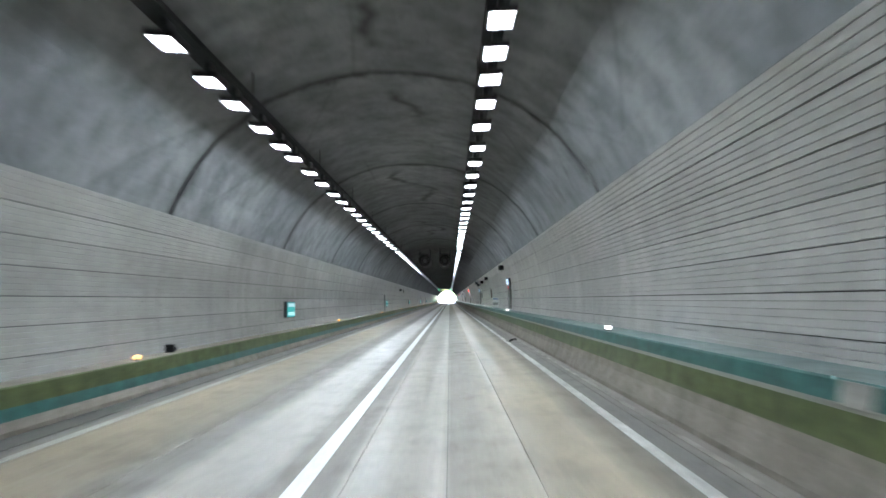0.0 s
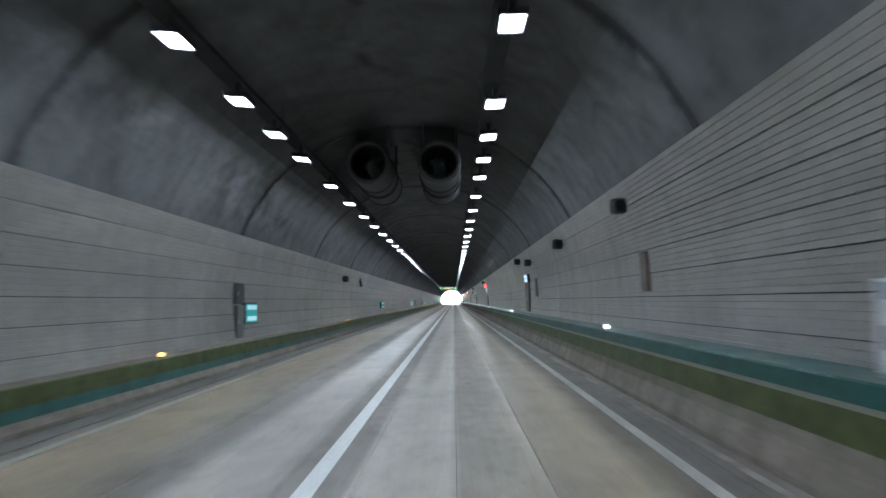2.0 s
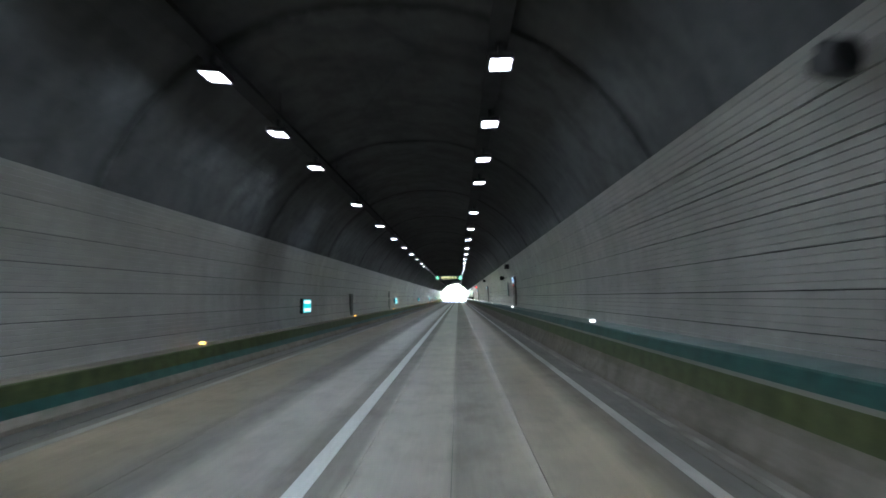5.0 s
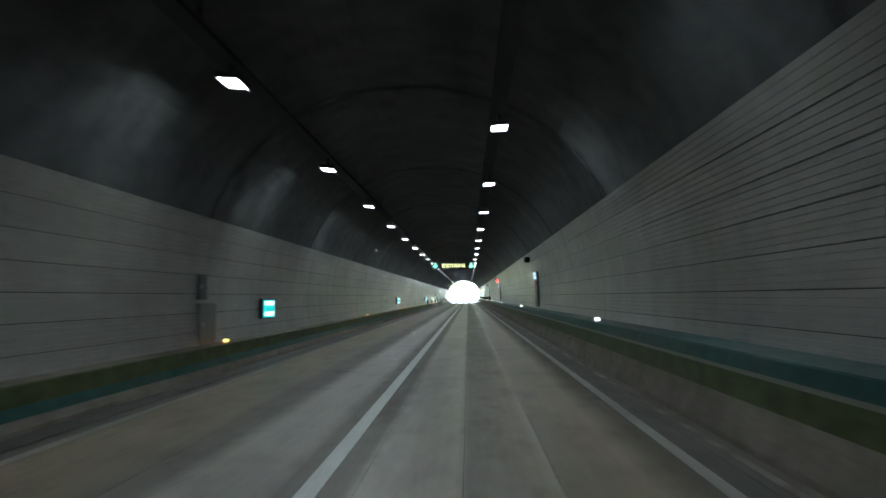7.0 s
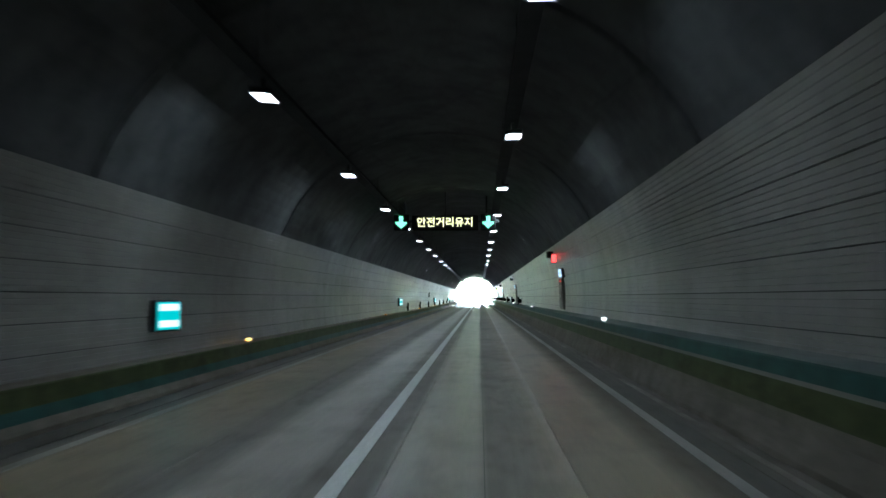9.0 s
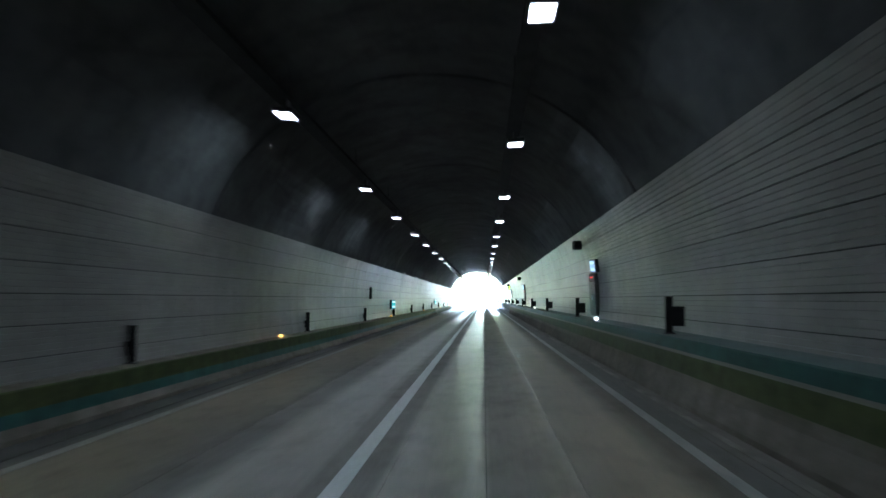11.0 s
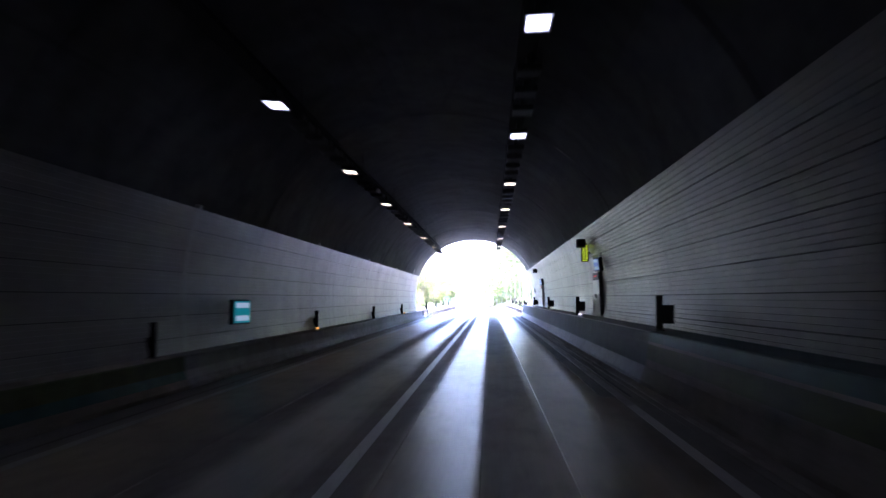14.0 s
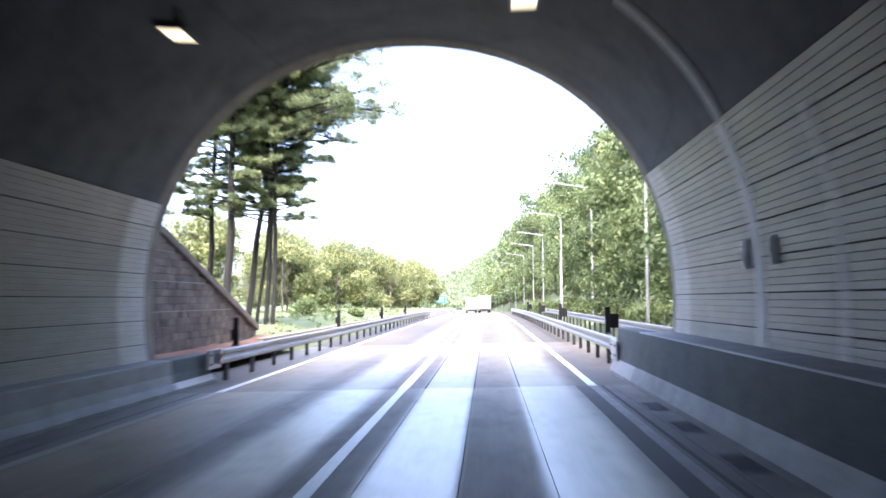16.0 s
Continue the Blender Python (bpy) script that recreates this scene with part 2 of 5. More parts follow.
# Lighter copy of wall_tile: the brighter light on this wall is in its colour.
M_TILE_RIGHT = tile_material("lit_wall_tile", (0.345, 0.332, 0.31), (0.48, 0.462, 0.431))
M_TILE_MOUTH = tile_material("daylit_wall_tile", (0.5, 0.495, 0.485), (0.66, 0.65, 0.635))
M_TILE_JOINT = worn("tile_joint", (0.06, 0.058, 0.056), (0.1, 0.097, 0.092), 0.85)
M_CURB = worn("barrier_concrete", (0.2, 0.178, 0.145), (0.32, 0.288, 0.24), 0.85, 0.7, 20, stretch=(1, 0.3, 1), blotch=0.5, spec=0.15)
M_OLIVE = worn("olive_paint", (0.07, 0.095, 0.03), (0.12, 0.14, 0.055), 0.6, 0.8, 12, stretch=(1, 0.2, 1), blotch=0.75, spec=0.2)
M_TEAL_FADED = worn("faded_teal_paint", (0.04, 0.14, 0.13), (0.27, 0.28, 0.26), 0.6, 0.5, 12, stretch=(1, 0.25, 1), blotch=0.5)
M_TEAL = worn("teal_paint", (0.02, 0.088, 0.078), (0.045, 0.135, 0.118), 0.5, 0.8, 12, stretch=(1, 0.2, 1), blotch=0.7, spec=0.2)
M_DARK = worn("dark_painted_steel", (0.02, 0.02, 0.022), (0.05, 0.05, 0.055), 0.5, 2, 30)
M_BLACK = worn("black_rubber", (0.009, 0.009, 0.01), (0.02, 0.02, 0.02), 0.8, 3, 40, spec=0.15)
M_STEEL = worn("galvanised_steel", (0.42, 0.43, 0.44), (0.6, 0.61, 0.62), 0.4, 1.5, 25, metal=0.8)
M_RAIL = worn("weathered_galvanised_steel", (0.2, 0.205, 0.21), (0.34, 0.345, 0.35), 0.45, 1.5, 25, metal=0.6, stretch=(1, 0.3, 1))
M_GREYBOX = worn("grey_sheet_metal", (0.27, 0.27, 0.275), (0.38, 0.38, 0.385), 0.5, 1.5, 25)
M_LAMP = glowing("lamp_diffuser", (0.9, 0.98, 1.0), 0.68)
M_LAMP_WEAK = glowing("lamp_diffuser_weak", (0.9, 0.98, 1.0), 0.55)
M_LAMP_DIM = glowing("lamp_diffuser_dim", (0.92, 0.98, 0.97), 0.25)
M_LAMP_OFF = worn("unlit_lamp_glass", (0.07, 0.072, 0.075), (0.1, 0.102, 0.105), 0.6, 2, 20, bumps=0, spec=0.2)
M_LAMP_WARM = glowing("lamp_diffuser_warm", (1.0, 0.82, 0.48), 0.19)
M_GREEN_SIGN = glowing("green_lit_sign", (0.03, 0.5, 0.48), 0.008)
M_WHITE_SIGN = glowing("white_lit_sign", (0.75, 0.95, 0.95), 0.0115)
# Dimmer copies of the two sign glows, for the signs before y = 130.
M_GREEN_DIM = glowing("dim_green_lit_sign", (0.03, 0.4, 0.38), 0.0019)
M_WHITE_DIM = glowing("dim_white_lit_sign", (0.6, 0.85, 0.85), 0.0027)
M_BLUE_SIGN = glowing("blue_white_lit_sign", (0.5, 0.7, 1.0), 0.0045)
M_RED = glowing("red_led", (1.0, 0.06, 0.05), 0.030)
M_AMBER = glowing("amber_led", (1.0, 0.5, 0.1), 0.035)
M_WHITE_LED = glowing("white_led", (1.0, 0.98, 0.92), 0.045)
M_ARROW = glowing("green_led", (0.25, 1.0, 0.5), 0.018)
M_TEXT = glowing("yellow_led", (1.0, 0.95, 0.45), 0.018)
M_LIME = glowing("lime_led", (0.75, 1.0, 0.02), 0.02)

M_STONE = worn("wing_wall_stone", (0.1, 0.083, 0.07), (0.3, 0.245, 0.2), 0.85, 1.1, 9, bumps=0.7, vary=0.45, blotch=0.85)
M_SOIL = worn("red_soil", (0.16, 0.085, 0.055), (0.24, 0.14, 0.095), 0.95, 0.8, 12, bumps=0.5)
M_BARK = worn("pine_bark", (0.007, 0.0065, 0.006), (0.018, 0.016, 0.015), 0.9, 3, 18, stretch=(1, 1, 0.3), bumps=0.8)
M_BARK_PALE = worn("pale_bark", (0.1, 0.09, 0.075), (0.2, 0.17, 0.14), 0.9, 3, 18, stretch=(1, 1, 0.3), bumps=0.8)
M_POLE = worn("white_painted_steel", (0.26, 0.265, 0.27), (0.36, 0.365, 0.37), 0.45, 2, 20)
M_WHITE = worn("white_truck_paint", (0.7, 0.71, 0.72), (0.8, 0.8, 0.8), 0.4, 1, 10)
M_GLASS = worn("dark_glass", (0.02, 0.025, 0.03), (0.03, 0.035, 0.04), 0.08, 1, 10, bumps=0)
M_SIGN_TEAL = worn("teal_sign_sheet", (0.0, 0.3, 0.34), (0.02, 0.36, 0.4), 0.4, 1, 10, bumps=0)
M_WHITE_SHEET = worn("white_sign_sheet", (0.7, 0.72, 0.72), (0.8, 0.8, 0.8), 0.4, 1, 10, bumps=0)


def leaf(name, c1, c2, c3):
    m, nt, b = nodes_of(name)
    geo = nt.nodes.new("ShaderNodeNewGeometry")
    col = ramp(nt, geo.outputs["Random Per Island"], [(0.0, c1), (0.6, c2), (1.0, c3)])
    col = mix(nt, 1.0, col, ramp(nt, noise_node(nt, 0.45, 3, 0.6), [(0.35, (0.72, 0.75, 0.72)), (0.65, (1.1, 1.06, 1.0))]), "MULTIPLY")
    nt.links.new(col, b.inputs["Base Color"])
    b.inputs["Roughness"].default_value = 0.6
    tr = nt.nodes.new("ShaderNodeBsdfTranslucent")
    nt.links.new(col, tr.inputs["Color"])
    mx = nt.nodes.new("ShaderNodeMixShader")
    mx.inputs[0].default_value = 0.35
    nt.links.new(b.outputs[0], mx.inputs[1])
    nt.links.new(tr.outputs[0], mx.inputs[2])
    nt.links.new(mx.outputs[0], nt.nodes["Material Output"].inputs["Surface"])
    return m


M_PINE = leaf("pine_needles", (0.08, 0.12, 0.06), (0.14, 0.185, 0.085), (0.24, 0.27, 0.12))
M_LEAF_A = leaf("summer_leaves", (0.085, 0.13, 0.045), (0.15, 0.2, 0.08), (0.26, 0.3, 0.13))
M_LEAF_B = leaf("yellowing_leaves", (0.12, 0.165, 0.065), (0.2, 0.24, 0.1), (0.35, 0.32, 0.15))
# Paler leaves for the distance, with the haze put into the colour.
M_LEAF_FAR = leaf("haze_tinted_leaves", (0.12, 0.18, 0.1), (0.2, 0.26, 0.15), (0.3, 0.34, 0.2))
M_LEAF_C = leaf("hill_leaves", (0.06, 0.1, 0.04), (0.115, 0.165, 0.065), (0.21, 0.26, 0.11))
M_BOX_GREEN = worn("grey_green_sheet_metal", (0.13, 0.145, 0.135), (0.19, 0.2, 0.19), 0.5, 1.5, 25)
M_CURB_GREEN = worn("grey_green_barrier_paint", (0.08, 0.095, 0.091), (0.15, 0.168, 0.162), 0.68, 0.6, 20, stretch=(1, 0.3, 1), blotch=0.4, spec=0.12)
M_CABINET_PALE = worn("pale_grey_sheet_metal", (0.4, 0.395, 0.385), (0.55, 0.545, 0.53), 0.35, 1.5, 25, blotch=0.4)
M_FAN = worn("sooty_galvanised_sheet", (0.04, 0.041, 0.044), (0.075, 0.077, 0.08), 0.55, 1.2, 14, blotch=0.4, spec=0.4)
M_GRATE = worn("worn_cast_iron", (0.07, 0.07, 0.072), (0.13, 0.13, 0.13), 0.6, 2, 30)
M_BOX_DARK = worn("dark_grey_sheet_metal", (0.06, 0.062, 0.06), (0.1, 0.102, 0.1), 0.6, 1.5, 25)
M_SPEAKER = worn("dusty_black_plastic", (0.028, 0.028, 0.03), (0.055, 0.054, 0.055), 0.7, 2, 30, spec=0.3)
M_BOX_BROWN = worn("brownish_sheet_metal", (0.13, 0.1, 0.088), (0.2, 0.16, 0.14), 0.6, 1.5, 25)
M_CURB_SOFT = worn("weathered_barrier_foot", (0.17, 0.175, 0.17), (0.3, 0.3, 0.29), 0.7, 0.6, 20, stretch=(1, 0.3, 1), blotch=0.6)
M_BAND = worn("pale_joint_band", (0.7, 0.68, 0.63), (0.8, 0.78, 0.73), 0.75, 1.2, 20, blotch=0.2)
M_HYDRANT = worn("dull_brown_grey_sheet_metal", (0.11, 0.104, 0.095), (0.17, 0.16, 0.146), 0.5, 1.5, 25)
# Lightened barrier concretes for the exit: portal daylight is put into their colour.
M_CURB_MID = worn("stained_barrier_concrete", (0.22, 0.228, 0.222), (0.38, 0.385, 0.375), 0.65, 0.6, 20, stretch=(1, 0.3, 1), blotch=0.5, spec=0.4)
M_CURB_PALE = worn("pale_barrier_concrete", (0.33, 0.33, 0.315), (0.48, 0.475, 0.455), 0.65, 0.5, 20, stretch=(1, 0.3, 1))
M_TRAY = worn("tray_metal", (0.05, 0.051, 0.053), (0.085, 0.087, 0.09), 0.8, 1.5, 20, spec=0.1)

# ---------------------------------------------------------------- building helpers
def obj(name, bm, material, parent=None, label="", smooth=False):
    me = bpy.data.meshes.new(name)
    bm.normal_update()
    bm.to_mesh(me)
    bm.free()
    if smooth:
        for p in me.polygons:
            p.use_smooth = True
    for m in (material if isinstance(material, (list, tuple)) else [material]):
        me.materials.append(m)
    ob = new(name, me)
    if parent is not None:
        ob.parent = parent
    if label:
        ob["label"] = label
    return ob


def part(name, bm, material, parent, label="", smooth=False):
    return obj(name, bm, material, parent, label, smooth)


def box(bm, cx, cy, cz, sx, sy, sz, bevel=0.0, m=None, mat=0):
    r = bmesh.ops.create_cube(bm, size=1.0)
    bmesh.ops.scale(bm, vec=(sx, sy, sz), verts=r["verts"])
    faces = {f for v in r["verts"] for f in v.link_faces}
    if bevel:
        e = {e for v in r["verts"] for e in v.link_edges}
        out = bmesh.ops.bevel(bm, geom=list(e), offset=bevel, segments=2, profile=0.5, affect="EDGES")
        verts = list({v for f in out["faces"] for v in f.verts})
        faces = set(out["faces"]) | {f for v in verts for f in v.link_faces}
        verts = list({v for f in faces for v in f.verts})
    else:
        verts = r["verts"]
    for f in faces:
        f.material_index = mat
    mm = Matrix.Translation((cx, cy, cz)) @ (m or Matrix())
    bmesh.ops.transform(bm, matrix=mm, verts=verts)
    return bm


def rod(bm, a, b, r1, r2=None, n=10):
    a, b = Vector(a), Vector(b)
    d = b - a
    m = Matrix.Translation((a + b) / 2) @ d.to_track_quat("Z", "Y").to_matrix().to_4x4()
    bmesh.ops.create_cone(bm, cap_ends=True, segments=n, radius1=r1, radius2=r1 if r2 is None else r2, depth=d.length, matrix=m)
    return bm


def extrude_profile(bm, pts, y0, y1, closed=True, mats=None, caps=True, steps=1):
    """A profile of (x, z) points swept along y."""
    rings = []
    for i in range(steps + 1):
        y = y0 + (y1 - y0) * i / steps
        rings.append([bm.verts.new((x, y, z)) for x, z in pts])
    n = len(pts)
    for r0, r1 in zip(rings, rings[1:]):
        for i in range(n if closed else n - 1):
            f = bm.faces.new((r0[i], r0[(i + 1) % n], r1[(i + 1) % n], r1[i]))
            if mats:
                f.material_index = mats[i]
    if closed and caps:
        bm.faces.new(rings[0][::-1])
        bm.faces.new(rings[-1])
    bmesh.ops.recalc_face_normals(bm, faces=bm.faces[:])
    return bm


def thing(name, label, category, group="", kind="", at=(0, 0, 0)):
    e = new(name)
    e.location = at
    return tagged(e, label, category, group, kind)


START, SLOPE = PORTAL - 492.0, 0.02
ARCH_C, ARCH_Z, ARCH_A, ARCH_B, ARCH_N = 0.03, 1.68, 5.22, 5.16, 2.12


def arch_x(z):
    """Half width of the bore at height z."""
    return ARCH_A * max(0.0, 1 - (abs(z - ARCH_Z) / ARCH_B) ** ARCH_N) ** (1 / ARCH_N)


def arch_z(x):
    return ARCH_Z + ARCH_B * max(0.0, 1 - (abs(x - ARCH_C) / ARCH_A) ** ARCH_N) ** (1 / ARCH_N)


def arch_points(grow=0.0, n=48, z0=-0.6):
    low = [z0 + i * (ARCH_Z - z0) / 6 for i in range(6)]
    pts = [(ARCH_C - arch_x(z) - grow, z) for z in low]
    for i in range(n + 1):
        a = math.pi * (1 - i / n)
        c, s = math.cos(a), math.sin(a)
        x = (ARCH_A + grow) * math.copysign(abs(c) ** (2 / ARCH_N), c)
        z = (ARCH_B + grow) * abs(s) ** (2 / ARCH_N)
        pts.append((ARCH_C + x, ARCH_Z + z))
    pts += [(ARCH_C + arch_x(z) + grow, z) for z in low[::-1]]
    return pts


# ---------------------------------------------------------------- tunnel shell
bm = bmesh.new()
inner, recess, outer = arch_points(), arch_points(0.05), arch_points(0.6)
y = START
while y < PORTAL - 0.01:
    y1 = min(y + 12.0, PORTAL)
    extrude_profile(bm, inner + recess[::-1], y + 0.04, y1 - (0.04 if y1 < PORTAL else 0.0))
    y = y1
extrude_profile(bm, recess + outer[::-1], START, PORTAL)
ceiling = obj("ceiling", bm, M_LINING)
tagged(ceiling, "grey concrete arch lining coloured darker deep inside, with ring joints", "tunnel ceiling", kind="structure")

bm = bmesh.new()
box(bm, 0, START - 0.2, 3.4, 13.4, 0.4, 9.2)
tagged(obj("wall_back", bm, M_LINING), "plain concrete wall closing the tunnel", "wall", kind="structure")


def walkway(name, pts, mats, y0, y1, label):
    bm = bmesh.new()
    extrude_profile(bm, pts, y0, y1, mats=mats, steps=max(1, int((y1 - y0) / 12)))
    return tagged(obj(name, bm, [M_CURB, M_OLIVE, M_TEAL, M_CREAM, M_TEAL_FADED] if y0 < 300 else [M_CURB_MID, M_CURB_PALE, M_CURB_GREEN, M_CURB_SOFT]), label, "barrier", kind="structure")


# the low barrier and the high barrier, with their walkways; painted bands stop before the exit
LEFT_TOP, RIGHT_TOP, LEFT_X, RIGHT_X, PAINT_END, BARRIER_END = 0.55, 1.08, -4.58, 4.5, 398.0, {"left": PORTAL + 2.1, "right": PORTAL + 2.4}
M_CREAM = worn("cream_paint", (0.18, 0.172, 0.145), (0.27, 0.26, 0.225), 0.6, 0.8, 12, stretch=(1, 0.2, 1))
left_pts = [(-4.42, -0.3), (-4.42, -0.02), (-4.5, 0.1), (-4.545, 0.265), (LEFT_X + 0.02, 0.53), (LEFT_X, LEFT_TOP), (-5.6, LEFT_TOP), (-5.6, -0.3)]
right_pts = [(4.3, -0.3), (4.3, 0.16), (4.4, 0.42), (4.42, 0.56), (4.46, 0.84), (4.465, 0.89), (RIGHT_X - 0.01, 1.06), (RIGHT_X + 0.01, RIGHT_TOP), (5.6, RIGHT_TOP), (5.6, -0.3)]
walkway("barrier_left", left_pts, [0, 0, 2, 1, 1, 0, 0, 0], START, PAINT_END, "low concrete barrier with teal and olive painted bands")
walkway("barrier_right", right_pts, [0, 0, 0, 1, 3, 2, 2, 4, 0, 0], START, PAINT_END, "high concrete barrier with olive and teal painted bands")
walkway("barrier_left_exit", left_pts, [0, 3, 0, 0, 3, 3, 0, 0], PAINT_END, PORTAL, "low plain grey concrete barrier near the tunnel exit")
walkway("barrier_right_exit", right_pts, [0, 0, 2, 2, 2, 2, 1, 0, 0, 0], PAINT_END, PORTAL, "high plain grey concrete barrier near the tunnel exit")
for side, pts in (("left", left_pts[:6] + [(-4.95, LEFT_TOP), (-5.0, -0.3)]), ("right", right_pts[:8] + [(4.85, RIGHT_TOP), (4.95, -0.3)])):
    walkway("barrier_end_" + side, pts, [0, 1, 2] + [2] * (len(pts) - 3), PORTAL + 0.003, BARRIER_END[side], "weathered concrete barrier end standing outside the portal")

# the proud ring at the portal and the concrete band inside it
bm = bmesh.new()
extrude_profile(bm, arch_points(0.0) + arch_points(1.3)[::-1], PORTAL, PORTAL + 0.5)
tagged(obj("portal_ring", bm, M_CURB), "grey concrete ring framing the tunnel exit", "portal", kind="structure")
for y0, w, proud in [(447.45, 0.38, 0.066), (446.4, 0.34, 0.065), (445.15, 0.2, 0.064)] + [(435.2 - 12 * k, 0.2, 0.0625) for k in range(7)]:
    for s in ((-1,) if y0 == 446.4 else (1,) if y0 > 440 else (-1, 1)):
        zs = [0.5 + i * (0.22 if w > 0.3 else 0.2) for i in range(17)]
        bm = bmesh.new()
        extrude_profile(bm, [(ARCH_C + s * (arch_x(z) - proud), z) for z in zs] + [(ARCH_C + s * (arch_x(z) - 0.0), z) for z in zs[::-1]], y0, y0 + w)
        tagged(obj("trim", bm, M_BAND if y0 > 440 and s > 0 else M_CURB_PALE), "vertical concrete joint band on the tunnel wall", "trim", kind="structure")

bm = bmesh.new()
zs = [4.05 + i * 0.17 for i in range(11)]
extrude_profile(bm, [(ARCH_C + arch_x(z) - 0.035, z) for z in zs] + [(ARCH_C + arch_x(z), z) for z in zs[::-1]], 447.5, 447.76)
tagged(obj("trim", bm, M_CURB_PALE), "weathered concrete joint band rising into the arch", "trim", kind="structure")

# unseen headwall and hillside added over the exit, to throw shade on the road
bm = bmesh.new()
extrude_profile(bm, [(-16.0, -0.9), (-16.0, 10.0), (16.0, 10.0), (16.0, -0.9)] + [(x, max(z, -0.9)) for x, z in arch_points(1.32)[::-1]], PORTAL - 0.1, PORTAL + 0.4)
tagged(obj("headwall", bm, M_CURB), "unseen grey concrete headwall added over the tunnel exit", "wall", kind="structure")
bm = bmesh.new()
grid = [[bm.verts.new((x, PORTAL - 0.1 - d, 9.6 + rise * max(0.0, 1 - abs(x) / 240) + 0.8 * noise.noise((x * 0.05, d * 0.05, 3)))) for x in range(-160, 161, 16)]
        for d, rise in ((0, 0), (3, 9), (8, 22), (20, 32), (50, 42), (80, 48))]
for a, b in zip(grid, grid[1:]):
    for k in range(len(a) - 1):
        bm.faces.new((a[k], a[k + 1], b[k + 1], b[k]))
tagged(obj("hillside", bm, worn("hillside_grass", (0.05, 0.08, 0.028), (0.1, 0.13, 0.05), 0.9, 0.25, 6, bumps=0.5)), "unseen grassy hillside added over the exit to shade the road", "ground", kind="structure")

# ---------------------------------------------------------------- ground and road base
def bend(y):
    """Sideways shift and height of the road outside."""
    s = max(0.0, y - PORTAL - 30)
    q = min(s, 240.0)
    return -0.00013 * q * q - 0.0624 * min(s - q, 500.0), -0.00008 * q * q


def smooth(a, b, v):
    v = min(1.0, max(0.0, (v - a) / (b - a)))
    return v * v * (3 - 2 * v)


def ground_z(x, y):
    if y < PORTAL + 0.6:
        return -0.9
    cx, cz = bend(y)
    u = x - cx
    z = cz - 0.22
    far = smooth(0.0, 50.0, y - PORTAL)
    z += 0.85 * smooth(6.6, 9.0, -u) * (0.6 + 0.4 * far)
    z += 0.3 * smooth(5.4, 8.5, u) + (0.85 * min(max(0.0, u - 7.6), 60.0)) * (0.4 + 0.6 * far) * (1 - 0.8 * smooth(300, 480, y - PORTAL))
    z += 50 * math.exp(-((x - 60) / 105) ** 2 - ((y - PORTAL - 690) / 120) ** 2) * smooth(420, 570, y - PORTAL)
    z += 0.25 * noise.noise((x * 0.15, y * 0.15, 0)) * smooth(6.5, 12, abs(u))
    return z


gx = [-2500, -900, -400, -200, -150, -120, -100, -80, -60, -45, -35, -28, -23] + [-20 + i for i in range(41)] + [23, 27, 31, 36, 42, 50, 60, 72, 90, 100, 130, 160, 200, 260, 400, 900, 2500]
gy = [-2500, -800, -200, 0, 200, 400, PORTAL + 0.55, PORTAL + 0.65] + [PORTAL + 2 + 2 * i for i in range(30)] + [PORTAL + 62 + 8 * i for i in range(30)] + [PORTAL + 310 + 30 * i for i in range(22)] + [1500, 1900, 2600]
verts = [(x, y, ground_z(x, y)) for y in gy for x in gx]
nx = len(gx)
faces = [(j * nx + i, j * nx + i + 1, (j + 1) * nx + i + 1, (j + 1) * nx + i) for j in range(len(gy) - 1) for i in range(nx - 1)]
M_GRASS = worn("grass_ground", (0.055, 0.085, 0.028), (0.12, 0.15, 0.06), 0.9, 0.25, 6, bumps=0.5)
me = bpy.data.meshes.new("ground")
me.from_pydata(verts, [], faces)
me.materials.append(M_GRASS)
for p in me.polygons:
    p.use_smooth = True
tagged(new("ground", me), "green grassy ground rising to a wooded slope outside the tunnel", "ground", kind="structure")
bm = bmesh.new()
extrude_profile(bm, [(-5.7, -0.114 - 0.03), (5.7, 0.114 - 0.03), (5.7, -0.5), (-5.7, -0.5)], START, PORTAL)
road = tagged(obj("road", bm, M_SEAL), "grey concrete two-lane carriageway with dark wheel tracks", "road", kind="structure")


def on_road(x):
    return SLOPE * x


def slab_mesh(x0, x1, length):
    bm = bmesh.new()
    g = 0.0035
    extrude_profile(bm, [(x0 + g, on_road(x0) - 0.025), (x0 + g, on_road(x0 + g) - 0.003), (x0 + g + 0.004, on_road(x0 + g)), (x1 - g - 0.004, on_road(x1 - g)),
                         (x1 - g, on_road(x1 - g) - 0.003), (x1 - g, on_road(x1) - 0.025)], 0.004, length - 0.004)
    me = bpy.data.meshes.new("slab")
    bm.to_mesh(me)
    bm.free()
    me.materials.append(M_ROAD)
    return me


def strip_line(name, x, width, y0, y1, material, label, lift=0.004):
    bm = bmesh.new()
    n = max(1, int((y1 - y0) / 6))
    extrude_profile(bm, [(x - width / 2, on_road(x - width / 2)), (x - width / 2, on_road(x - width / 2) + lift), (x + width / 2, on_road(x + width / 2) + lift),
                         (x + width / 2, on_road(x + width / 2))], y0, y1, steps=n)
    return tagged(obj(name, bm, material), label, "road marking", kind="structure")


